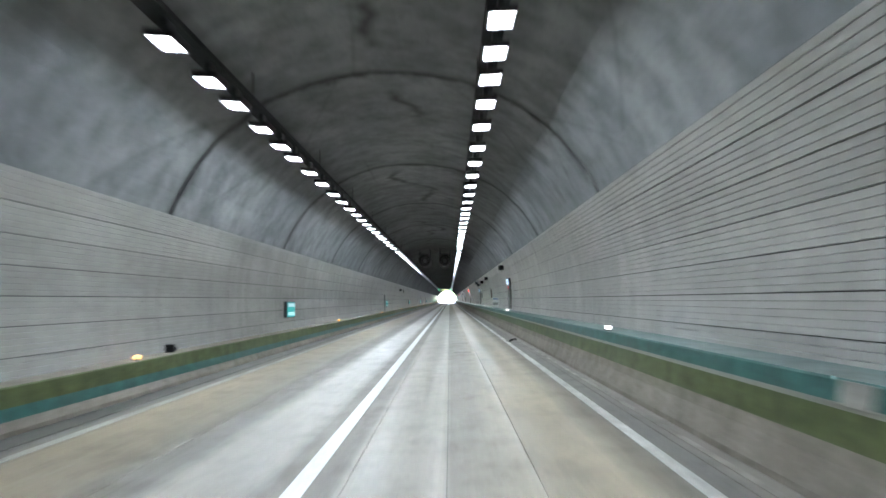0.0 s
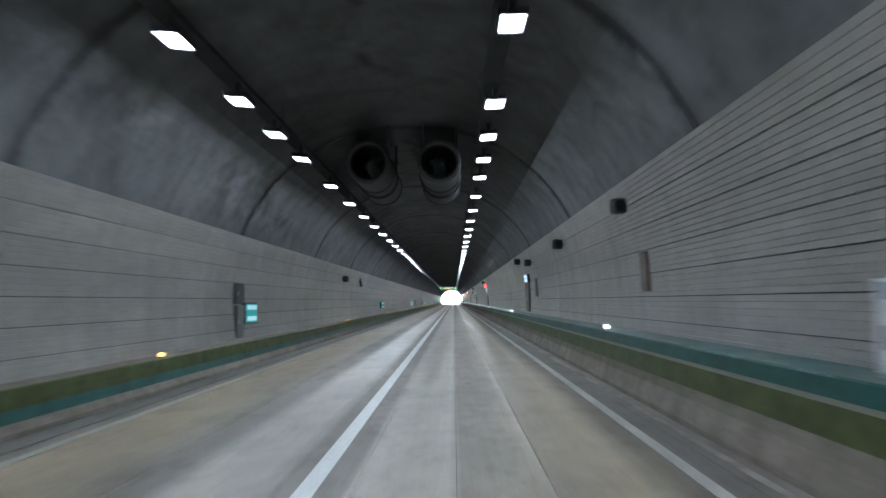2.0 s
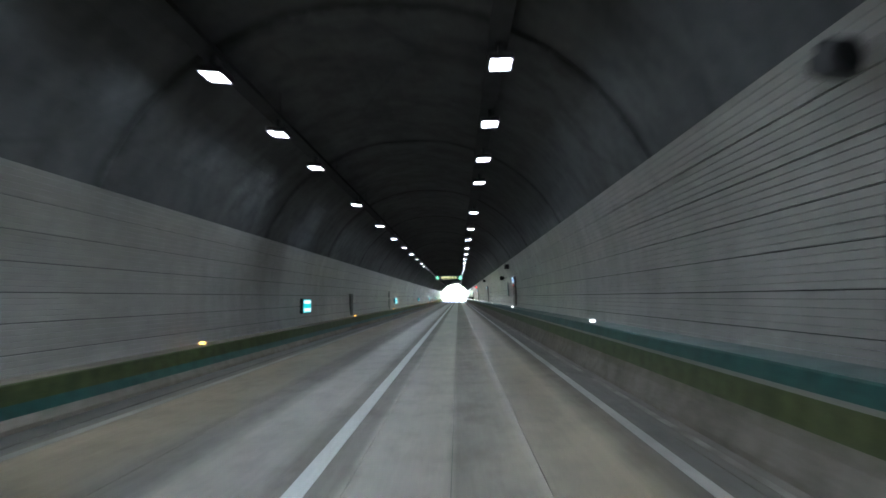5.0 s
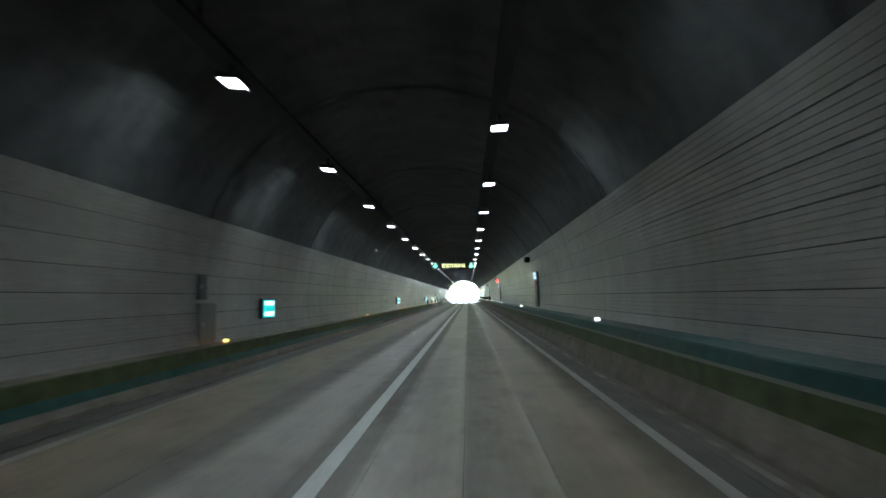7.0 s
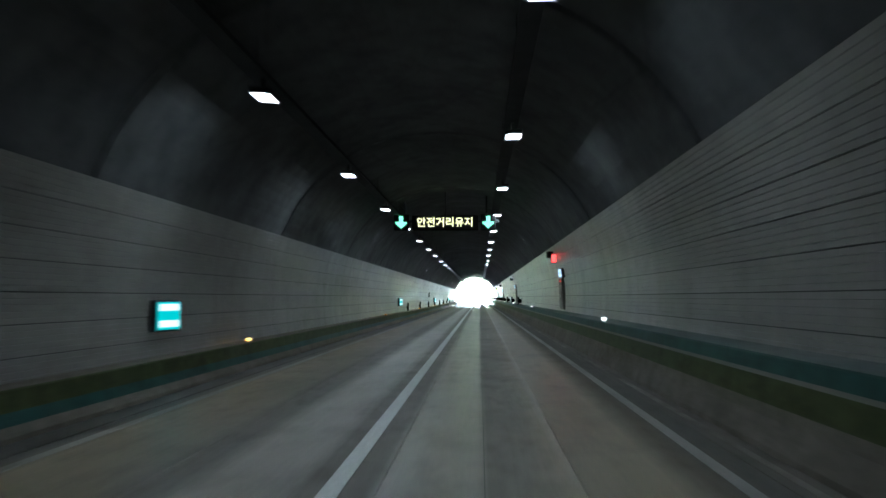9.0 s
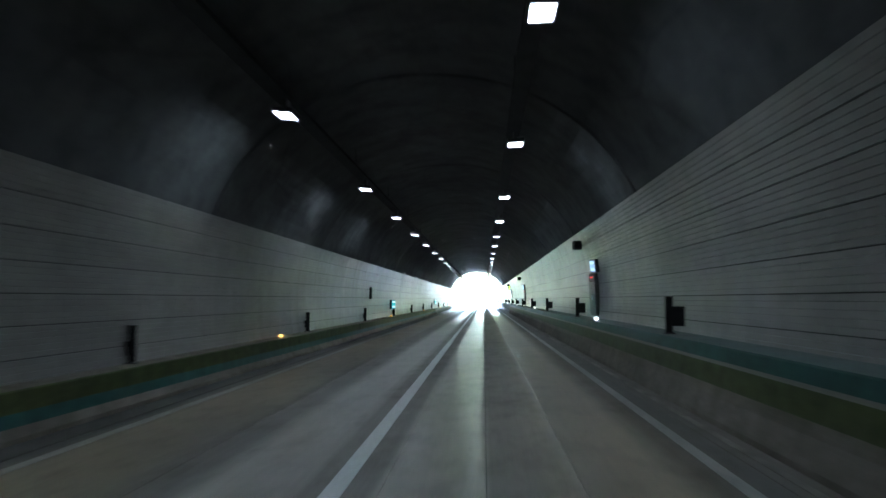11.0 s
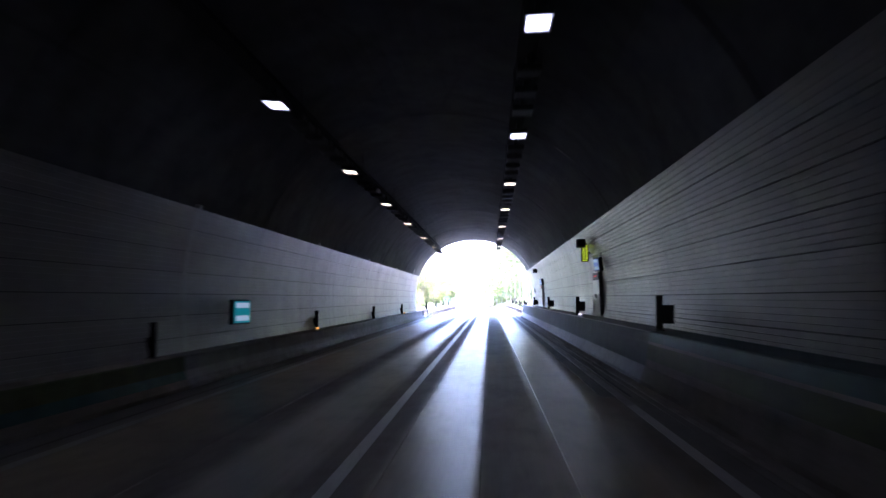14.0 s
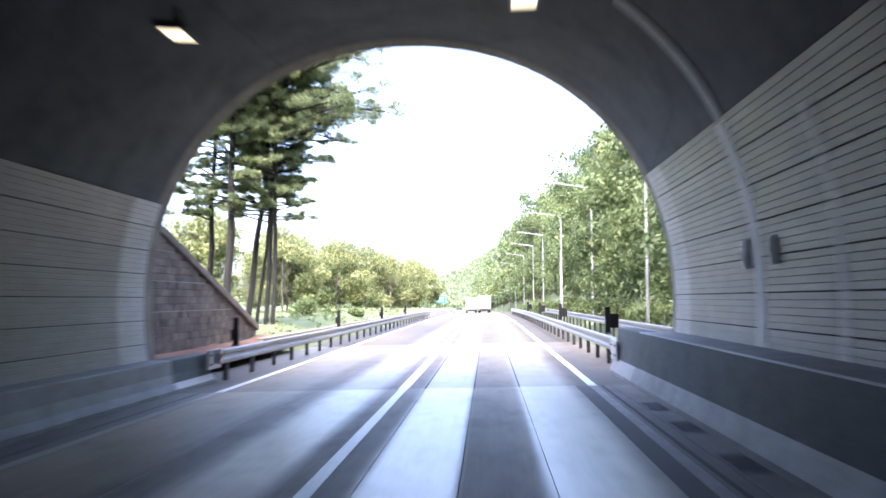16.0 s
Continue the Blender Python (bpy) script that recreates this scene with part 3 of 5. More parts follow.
strip_line("lane_line", 0.0, 0.19, START, 335.0, M_LINE, "solid white line painted between the two lanes", 0.006)
strip_line("lane_line_worn", 0.0, 0.15, 335.0, PORTAL, M_LINE, "narrower worn white line between the lanes near the exit", 0.006)
strip_line("edge_line_left", -3.6, 0.15, START, PORTAL, M_LINE_OLD, "dusty white edge line beside the low barrier", 0.006)
strip_line("edge_line_right", 3.6, 0.15, START, 60.0, M_LINE_MID, "scuffed white edge line beside the high barrier", 0.006)
strip_line("edge_line_right_dusty", 3.6, 0.14, 60.0, 395.0, M_LINE_OLD, "dusty white edge line beside the high barrier", 0.006)
strip_line("edge_line_right_faded", 3.6, 0.14, 395.0, PORTAL, M_LINE_FAINT, "faded edge line beside the high barrier near the exit", 0.006)


def outside_strip(name, pts, y0, y1, step, material, label, category):
    """A profile carried along the bending road outside; pts are (x, z) over the road's plane."""
    bm = bmesh.new()
    rings, yy = [], y0
    while yy <= y1 + 0.01:
        cx, cz = bend(yy)
        rings.append([bm.verts.new((x + cx, yy, cz + on_road(x) + z)) for x, z in pts])
        yy += step
    for a, b in zip(rings, rings[1:]):
        for k in range(len(pts)):
            bm.faces.new((a[k], a[(k + 1) % len(pts)], b[(k + 1) % len(pts)], b[k]))
    bm.faces.new(rings[0][::-1])
    bm.faces.new(rings[-1])
    bmesh.ops.recalc_face_normals(bm, faces=bm.faces[:])
    return tagged(obj(name, bm, material), label, category, kind="structure")


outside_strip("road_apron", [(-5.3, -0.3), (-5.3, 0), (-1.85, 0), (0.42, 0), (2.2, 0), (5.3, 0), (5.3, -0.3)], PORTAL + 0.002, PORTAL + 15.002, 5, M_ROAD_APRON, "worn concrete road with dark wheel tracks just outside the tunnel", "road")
for jx in (0.42, 1.36, 2.22):
    outside_strip("road_joint", [(jx - 0.012, 0), (jx - 0.012, 0.004), (jx + 0.012, 0.004), (jx + 0.012, 0)], PORTAL + 0.01, PORTAL + 15.01, 5, M_JOINT, "dark sealed joint along the concrete road", "road joint")
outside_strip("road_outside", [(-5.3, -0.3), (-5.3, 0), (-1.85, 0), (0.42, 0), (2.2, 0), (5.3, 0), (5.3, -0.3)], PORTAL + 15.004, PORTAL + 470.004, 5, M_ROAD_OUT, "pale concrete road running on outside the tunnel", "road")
outside_strip("lane_line_outside", [(-0.1, 0), (-0.1, 0.006), (0.1, 0.006), (0.1, 0)], PORTAL + 0.01, PORTAL + 470, 5, M_LINE, "white line between the lanes outside the tunnel", "road marking")
outside_strip("edge_line_left_outside", [(-3.68, 0), (-3.68, 0.006), (-3.52, 0.006), (-3.52, 0)], PORTAL + 0.01, PORTAL + 470, 5, M_LINE, "white edge line outside the tunnel", "road marking")
outside_strip("edge_line_right_outside", [(3.52, 0), (3.52, 0.006), (3.68, 0.006), (3.68, 0)], PORTAL + 0.01, PORTAL + 470, 5, M_LINE, "white edge line outside the tunnel", "road marking")
outside_strip("parapet", [(-4.75, -0.3), (-4.75, 0.72), (-4.7, 0.76), (-4.4, 0.76), (-4.35, 0.72), (-4.3, -0.3)], PORTAL + 66, PORTAL + 116, 5, M_CURB_PALE, "low weathered concrete parapet following the guard rail", "wall")
outside_strip("ditch_wall", [(-6.5, -0.4), (-6.5, 0.5), (-6.2, 0.5), (-6.2, -0.4)], PORTAL + 12, PORTAL + 110, 7, M_CURB, "low dark concrete ditch wall behind the guard rail", "wall")
# slot drains beside the edge lines
strip_line("asphalt_strip", 3.4, 0.24, 396.0, PORTAL, M_ASPHALT, "dark asphalt strip beside the faded edge line", 0.005)
strip_line("groove", 3.77, 0.05, 396.0, PORTAL, M_JOINT, "dark groove along the gutter", 0.005)
strip_line("slot_drain", -3.95, 0.045, START, PORTAL, M_SEAL, "dark slot drain running along the shoulder", 0.007)
strip_line("dust_line", 4.12, 0.09, START, PORTAL - 14, M_DUST, "broken line of caked dust along the gutter", 0.007)

# ---------------------------------------------------------------- lamps and their trays
LAMP_AT = {"left": (-2.68, 5.39), "right": (2.1, 5.67)}


def lamp_fixture(kind):
    """A flat floodlight; origin at the middle of its housing."""
    glow = {"cool": M_LAMP, "weak": M_LAMP_WEAK, "dim": M_LAMP_DIM, "warm": M_LAMP_WARM, "unlit": M_LAMP_OFF}[kind]
    look_of = {"cool": "a cool white diffuser", "weak": "a weaker cool white diffuser", "dim": "a dim white diffuser", "warm": "a warm white diffuser", "unlit": "an unlit grey pane"}[kind]
    e = thing("tunnel_lamp", "rectangular tunnel floodlight with %s" % look_of, "ceiling lamp", "unlit ceiling lamps" if kind == "unlit" else "ceiling lamps")
    shell = M_BOX_DARK if kind == "unlit" else M_DARK
    part("housing", box(bmesh.new(), 0, 0, 0.025, 0.44, 0.66, 0.1, 0.02), shell, e)
    part("diffuser", box(bmesh.new(), 0, 0, -0.03, 0.35, 0.55, 0.012), glow, e, "grey glass pane" if kind == "unlit" else "glowing diffuser")
    rim = box(bmesh.new(), 0, -0.295, -0.035, 0.44, 0.03, 0.034)
    box(rim, 0, 0.295, -0.035, 0.44, 0.03, 0.034)
    box(rim, -0.2, 0, -0.035, 0.03, 0.56, 0.034)
    box(rim, 0.2, 0, -0.035, 0.03, 0.56, 0.034)
    part("rim", rim, shell, e)
    part("bracket", box(bmesh.new(), 0, 0, 0.18, 0.08, 0.3, 0.26), shell, e)
    return e


entry = [-19.0 + 2.2 * i for i in range(15)]
lamp_rows = {
    "right": entry + [14.0, 15.5, 17.0, 18.8, 20.9, 23.4, 25.7, 28.0, 30.3, 32.5, 34.8, 37.0, 39.1, 41.2, 43.4, 45.9, 48.2, 50.6, 52.8, 54.8, 57.8, 60.8, 63.8, 68.7, 73.3, 76.5, 79.6, 82.8] +
             [87.4 + 4.62 * i for i in range(18)] + [175.6, 184.5] + [193.2 + 9.27 * i for i in range(15)] + [333.5, 343, 352.5, 361.5, 371, 379.8, 387.2, 394.0, 401.9, 410, 417.9, 426.3, 435.3, 443.5, 447.4],
    "left": entry[:-1] + [14.1, 16.1, 17.7, 19.8, 21.7, 23.3, 25.6, 27.8, 30.2, 32.4, 34.7, 36.9, 39.1, 41.2, 43.4, 45.8, 48.3, 50.3, 53.0, 56.1, 59.2, 63.8, 68.5, 71.9, 74.8, 77.8] +
            [82.6 + 4.62 * i for i in range(18)] + [170.2, 179.5, 188.6, 197.7] + [206.8 + 9.27 * i for i in range(12)] +
            [318.3, 328.95, 338.2, 347.7, 356.4, 365.8, 375.2, 383.1, 390.2, 397.4, 405.4, 413.4, 421.5, 430.7, 439.6, 447.6]}
lean = {"left": 4, "right": -2}
for side, (lx, lz) in LAMP_AT.items():
    cold, weak, dim, warm, spent, used = lamp_fixture("cool"), lamp_fixture("weak"), lamp_fixture("dim"), lamp_fixture("warm"), lamp_fixture("unlit"), set()
    dark_ys = [396.6 + 1.45 * i for i in range(35)]
    dark_ys = [y for y in dark_ys if min(abs(y - ly) for ly in lamp_rows[side]) > 0.95]
    for ly in lamp_rows[side] + dark_ys:
        src = spent if ly in dark_ys else warm if ly > 403 else dim if ly > 345 else weak if ly > 150 else cold
        back = 0.25 if ly < 150 else 0.0 if ly > 440 else (0.35 if 310 < ly < 345 else 0.1) if side == "right" else (0.25 if ly < 360 else 0.05)
        aside = 0.03 if ly < 62 else 0.08 if ly < 150 else 0.05
        m = pose(lx + aside, ly - back, lz + 0.03, 0, lean[side] if side == "left" else -lean[side], 0 if side == "left" else 180)
        if src in used:
            copy_thing(src, m)
        else:
            src.matrix_basis = m
            used.add(src)
    # the tray above this row, with its hanging rods
    e = thing("cable_tray", "dark metal cable tray hung along the tunnel ceiling", "cable tray", at=(lx, 0, lz + 0.3))
    bm = bmesh.new()
    extrude_profile(bm, [(-0.17, 0.09), (-0.17, 0), (0.17, 0), (0.17, 0.09), (0.15, 0.09), (0.15, 0.02), (-0.15, 0.02), (-0.15, 0.09)], START, PORTAL - 5.5)
    part("tray", bm, M_TRAY, e)
    for cxx, r in ((-0.1, 0.035), (-0.01, 0.045), (0.09, 0.04)):
        bm = rod(bmesh.new(), (cxx, START, 0.02 + r), (cxx, PORTAL - 5.8, 0.02 + r), r, n=6)
        part("cable", bm, M_BLACK, e)
    rods = None
    for i in range(56):
        yy = -6 + i * 8.1
        for sx in (-0.14, 0.14):
            top = arch_z(lx + sx) - lz - 0.3
            if rods is None:
                rods = part("hanger", rod(bmesh.new(), (0, 0, 0), (0, 0, 1), 0.012, n=6), M_DARK, e)
                o = rods
            else:
                o = rods.copy()
                scene.collection.objects.link(o)
            o.location, o.scale = (sx, yy, 0.04), (1, 1, top)

# ---------------------------------------------------------------- jet fans
def lathe(bm, prof, n=36):
    """A closed ring of revolution about the y axis; prof is a loop of (radius, y)."""
    rings = [[bm.verts.new((r * math.cos(6.283185 * i / n), y, r * math.sin(6.283185 * i / n))) for i in range(n)] for r, y in prof]
    for k in range(len(prof)):
        a, b = rings[k], rings[(k + 1) % len(prof)]
        for i in range(n):
            bm.faces.new((a[i], a[(i + 1) % n], b[(i + 1) % n], b[i]))
    bmesh.ops.recalc_face_normals(bm, faces=bm.faces[:])
    return bm


def jet_fan(x):
    """A ventilation fan with silencers at both ends; origin at the middle of its inlet."""
    e = thing("jet_fan", "sooty steel jet fan with silencers hung under the tunnel ceiling", "fan", "jet fans")
    part("silencer", lathe(bmesh.new(), [(0.5, 0.0), (0.6, 0.02), (0.6, 1.75), (0.5, 1.75)]), M_FAN, e)
    part("lining", lathe(bmesh.new(), [(0.497, 0.02), (0.497, 1.74), (0.44, 1.74), (0.44, 0.06)]), M_BLACK, e, "black perforated lining")
    part("inlet_ring", lathe(bmesh.new(), [(0.49, -0.05), (0.55, -0.09), (0.62, -0.05), (0.625, 0.03), (0.605, 0.03), (0.53, -0.03)]), M_BOX_DARK, e, "paler rolled inlet ring")
    part("casing", lathe(bmesh.new(), [(0.5, 1.76), (0.57, 1.76), (0.57, 3.04), (0.5, 3.04)]), M_FAN, e)
    part("silencer", lathe(bmesh.new(), [(0.47, 3.05), (0.6, 3.05), (0.6, 4.8), (0.47, 4.82)]), M_FAN, e)
    for fy in (1.755, 3.045, 4.8):
        part("flange", lathe(bmesh.new(), [(0.605, fy - 0.03), (0.64, fy - 0.03), (0.64, fy + 0.03), (0.605, fy + 0.03)]), M_FAN, e)
    hub = bmesh.new()
    bmesh.ops.create_uvsphere(hub, u_segments=16, v_segments=10, radius=0.17, matrix=Matrix.Translation((0, 0.9, 0)) @ Matrix.Diagonal((1, 1.6, 1, 1)))
    rod(hub, (0, 0.9, 0), (0, 2.5, 0), 0.17, n=16)
    part("hub", hub, M_GREYBOX, e, "bright rounded fan hub", smooth=True)
    blade = None
    for k in range(9):
        if blade is None:
            blade = part("blade", box(bmesh.new(), 0, 1.7, 0.33, 0.16, 0.02, 0.32, 0.006, Matrix.Rotation(radians(35), 4, "Z")), M_FAN, e)
            o = blade
        else:
            o = blade.copy()
            scene.collection.objects.link(o)
        o.matrix_basis = Matrix.Rotation(6.283185 * k / 9, 4, "Y")
    for hy in (0.9, 3.9):
        for hx in (-0.5, 0.5):
            part("hanger", box(bmesh.new(), hx, hy, (0.3 + arch_z(x + hx) - 5.58) / 2, 0.07, 0.1, arch_z(x + hx) - 5.58 - 0.3 + 0.06), M_DARK, e)
        part("cradle", box(bmesh.new(), 0, hy, 0.64, 1.16, 0.1, 0.07, 0.008), M_DARK, e)
    return e


for fx in (-1.05, 0.93):
    jet_fan(fx).matrix_basis = pose(fx, 79.15, 5.58)

# ---------------------------------------------------------------- lane signal gantry
e = thing("lane_signal_board", "black overhead lane board with green arrows and yellow lit writing", "traffic sign", at=(-0.35, 285.7, 5.3))
part("board", box(bmesh.new(), 0, 0.2, 0, 3.2, 0.3, 0.72, 0.03), M_BLACK, e)
for ax in (-2.13, 2.08):
    part("arrow_box", box(bmesh.new(), ax, 0.2, 0.03, 0.72, 0.28, 0.78, 0.03), M_BLACK, e)
    bm = bmesh.new()
    pts = [(-0.09, 0.3), (0.09, 0.3), (0.09, 0.02), (0.27, 0.02), (0.27, -0.06), (0, -0.3), (-0.27, -0.06), (-0.27, 0.02), (-0.09, 0.02)]
    vs = [bm.verts.new((ax + x, 0.05, z + 0.03)) for x, z in pts]
    f = bm.faces.new(vs)
    r = bmesh.ops.extrude_face_region(bm, geom=[f])
    bmesh.ops.translate(bm, vec=(0, -0.02, 0), verts=[v for v in r["geom"] if isinstance(v, bmesh.types.BMVert)])
    bmesh.ops.recalc_face_normals(bm, faces=bm.faces[:])
    part("arrow", bm, M_ARROW, e, "green lit arrow pointing down")
part("crossbeam", box(bmesh.new(), 0, 0.42, 0.1, 5.2, 0.12, 0.12, 0.01), M_DARK, e)
for hx in (-2.0, 0.0, 2.0):
    part("hanger", rod(bmesh.new(), (hx, 0.42, 0.1), (hx, 0.42, arch_z(hx - 0.35) - 5.3), 0.04), M_DARK, e)
cu = bpy.data.curves.new("lit_writing", "FONT")
cu.body, cu.size, cu.align_x, cu.align_y, cu.extrude = "안전거리유지", 0.5, "CENTER", "CENTER", 0.01
cu.offset = 0.004
cu.materials.append(M_TEXT)
txt = new("lit_writing", cu)
txt.parent = e
txt.matrix_basis = pose(0, 0.03, 0, 90, 0, 0)
txt["label"] = "yellow lit Korean writing"


# ---------------------------------------------------------------- wall equipment
def wall_x(z, side):
    return ARCH_C + (1 if side == "right" else -1) * (arch_x(z) - 0.06)


def hydrant(metal=None, label="grey steel hydrant cabinet set in the tiled wall with red lamps"):
    """A hydrant cabinet in the wall with a lit sign box over it; origin at the wall, sill height."""
    metal = metal or M_HYDRANT
    e = thing("hydrant_cabinet", label, "cabinet", "hydrant cabinets")
    part("frame", box(bmesh.new(), 0.02, 0, 0.7, 0.14, 1.56, 1.46, 0.02), metal, e)
    for k, dy in enumerate((-0.375, 0.375)):
        d = part("door", box(bmesh.new(), -0.065, dy, 0.58, 0.03, 0.72, 1.12, 0.008), metal, e)
        part("handle", box(bmesh.new(), -0.095, dy + (0.27 if k == 0 else -0.27), 0.6, 0.03, 0.03, 0.16, 0.006), M_STEEL, d)
    part("lamp_panel", box(bmesh.new(), -0.06, 0, 1.28, 0.03, 1.44, 0.22, 0.006), M_DARK, e)
    for dy in (-0.22, 0.0, 0.22):
        part("lamp", box(bmesh.new(), -0.085, dy, 1.28, 0.03, 0.07, 0.035, 0.008), M_RED, e, "small red lit lamp")
    part("shadow_gap", box(bmesh.new(), -0.052, 0, 1.155, 0.012, 1.44, 0.02), M_BLACK, e)
    return e


def sign_box(material, bar, label, group, length, height):
    """A lit sign box on two arms; it faces -x."""
    e = thing("lit_sign", label, "sign", group)
    part("casing", box(bmesh.new(), 0, 0, 0, 0.14, length + 0.08, height + 0.08, 0.02), M_DARK, e)
    part("face", box(bmesh.new(), -0.075, 0, 0, 0.02, length, height, 0.005), material, e, "lit face")
    for dz in (0.14, -0.13):
        part("writing_bar", box(bmesh.new(), -0.089, 0, dz * height / 0.45, 0.012, length * 0.86, height * 0.24, 0.004), bar, e, "pale lit bar")
    for dy in (-0.3 * length, 0.3 * length):
        part("arm", rod(bmesh.new(), (0.05, dy, 0), (0.3, dy, 0.0), 0.02, n=8), M_DARK, e)
    return e


def horn_speaker():
    """A black box loudspeaker on a wall bracket; it faces -y, towards the traffic."""
    e = thing("loudspeaker", "black loudspeaker on a bracket high on the tunnel wall", "loudspeaker", "wall loudspeakers")
    part("cabinet", box(bmesh.new(), 0, 0.02, 0, 0.3, 0.26, 0.32, 0.05), M_SPEAKER, e)
    part("grille", rod(bmesh.new(), (0, -0.13, 0), (0, -0.1, 0), 0.125, 0.14, 20), M_BLACK, e, "round black grille")
    part("driver", box(bmesh.new(), 0, 0.22, 0, 0.15, 0.18, 0.15, 0.03), M_SPEAKER, e)
    part("bracket", rod(bmesh.new(), (0, 0.2, 0), (0.45, 0.3, 0.02), 0.025, n=8), M_DARK, e)
    return e


hyd_ys = [5.5, 51.2, 97.2, 144.3, 189.75, 235.4, 284.2, 329.5, 375.2, 409.3, 437.3]
h0, s0, k0 = hydrant(), sign_box(M_BLUE_SIGN, M_WHITE_SIGN, "blue and white lit sign box over a hydrant cabinet", "hydrant signs", 0.38, 0.36), horn_speaker()
for n, hy in enumerate(hyd_ys):
    mh, ms, mk = pose(wall_x(1.9, "right") - 0.02, hy + 0.4, 1.18, 0, -2.5, 0), pose(4.96, hy - 0.9, 2.8, 0, -8, 14), pose(4.64, hy + 1.1, 3.72 if hy < 300 else 3.62, 0, 0, 14)
    if hy > 400:
        hydrant(M_CABINET_PALE, "pale grey steel hydrant cabinet near the tunnel exit").matrix_basis = mh
    for src, m in (((h0, mh),) if hy < 400 else ()) + ((s0, ms), (k0, mk)):
        if n:
            copy_thing(src, m)
        else:
            src.matrix_basis = m
for hy, hz in ((73.2, 3.6), (82.5, 3.5), (92.7, 3.4), (197.0, 3.1)):
    copy_thing(k0, pose(4.66, hy, hz, 0, 0, 14) @ Matrix.Scale(0.95, 4))
copy_thing(k0, pose(-4.82, 102.0, 2.95, 0, 0, 166))


def wall_box(label, w, h, material):
    e = thing("electrical_box", label, "electrical box")
    part("body", box(bmesh.new(), 0.02, 0, 0, 0.12 if w > 0.2 else 0.06, w, h, 0.012), material, e)
    part("door", box(bmesh.new(), -0.045 if w > 0.2 else -0.018, 0, 0, 0.02, w - 0.06, h - 0.06, 0.006), material, e)
    part("latch", box(bmesh.new(), -0.06 if w > 0.2 else -0.032, w * 0.35, 0, 0.025, 0.03, 0.1, 0.004), M_STEEL, e)
    return e


for hy, hz, w, h, mat, lab in ((197.0, 2.3, 0.35, 1.05, M_BOX_GREEN, "tall grey-green electrical box on the tiled wall"), (73.0, 2.27, 0.38, 0.78, M_BOX_BROWN, "brownish grey metal electrical box on the tiled wall"), (93.4, 2.3, 0.55, 0.85, M_BOX_GREEN, "wide grey-green metal electrical box on the tiled wall"),
                               (448.0, 2.3, 0.18, 0.4, M_BAND, "small grey junction box beside the concrete band"), (447.0, 2.3, 0.14, 0.36, M_BAND, "small grey junction box beside the concrete band")):
    b = wall_box(lab, w, h, mat)
    b.matrix_basis = pose(wall_x(hz, "right") - 0.045, hy, hz, 0, -3, 0)
wall_box("dark grey electrical box high on the tiled wall", 0.4, 0.78, M_BOX_DARK).matrix_basis = pose(wall_x(3.05, "left") + 0.045, 110.0, 3.05, 0, 12, 180)

wall_box("dark grey electrical box on the wall behind a guide sign", 0.9, 0.62, M_BOX_DARK).matrix_basis = pose(wall_x(1.93, "left") + 0.045, 80.8, 1.93, 0, 2, 180)
wall_box("grey sheet metal cover below a dark electrical box", 0.8, 0.98, M_BOX_GREEN).matrix_basis = pose(wall_x(1.1, "left") + 0.045, 80.8, 1.1, 0, -2, 180)

for by, bz, w, h, mat, lab in ((212.6, 1.05, 1.2, 1.0, M_BOX_GREEN, "wide grey sheet metal cover low on the tiled wall"), (212.3, 1.95, 0.5, 0.62, M_BOX_DARK, "small dark grey electrical box over a metal cover"),
                               (186.3, 1.25, 1.0, 1.3, M_BOX_DARK, "dark grey sheet metal cover on the tiled wall"), (347.0, 2.05, 0.42, 0.66, M_BOX_DARK, "dark grey electrical box on the sooty tiled wall")):
    wall_box(lab, w, h, mat).matrix_basis = pose(wall_x(bz, "left") + 0.045, by, bz, 0, 0, 180)

# low picture sign on the high barrier's walkway
e = thing("exit_notice", "white and grey notice board standing against the tiled wall", "sign", at=(4.95, 63.8, 1.1))
part("panel", box(bmesh.new(), 0, 0, 0.4, 0.46, 0.05, 0.76, 0.01), M_WHITE_SHEET, e)
part("blue_field", box(bmesh.new(), 0, -0.03, 0.68, 0.4, 0.02, 0.14, 0.004), worn("pale_blue_sheet", (0.3, 0.36, 0.5), (0.36, 0.42, 0.55), 0.4), e)
part("grey_field", box(bmesh.new(), 0, -0.03, 0.3, 0.4, 0.02, 0.2, 0.004), M_GREYBOX, e)
for dx in (-0.16, 0.16):
    part("foot", box(bmesh.new(), dx, 0.0, 0.0, 0.05, 0.12, 0.06), M_STEEL, e)

# red warning lights over two of the cabinets
for ry, rz in ((144.5, 3.33), (285.3, 3.52)):
    e = thing("warning_light", "red lit warning light on a bracket on the wall", "signal light", "warning lights", at=(4.76, ry - 0.5, rz))
    part("casing", box(bmesh.new(), 0, 0, 0, 0.26, 0.16, 0.42, 0.03), M_BLACK, e)
    part("lens", box(bmesh.new(), 0, -0.085, 0, 0.2, 0.03, 0.36, 0.01), M_RED, e, "glowing red lens")
    part("bracket", rod(bmesh.new(), (0, 0.03, 0), (0.5, 0.03, 0), 0.03), M_DARK, e)

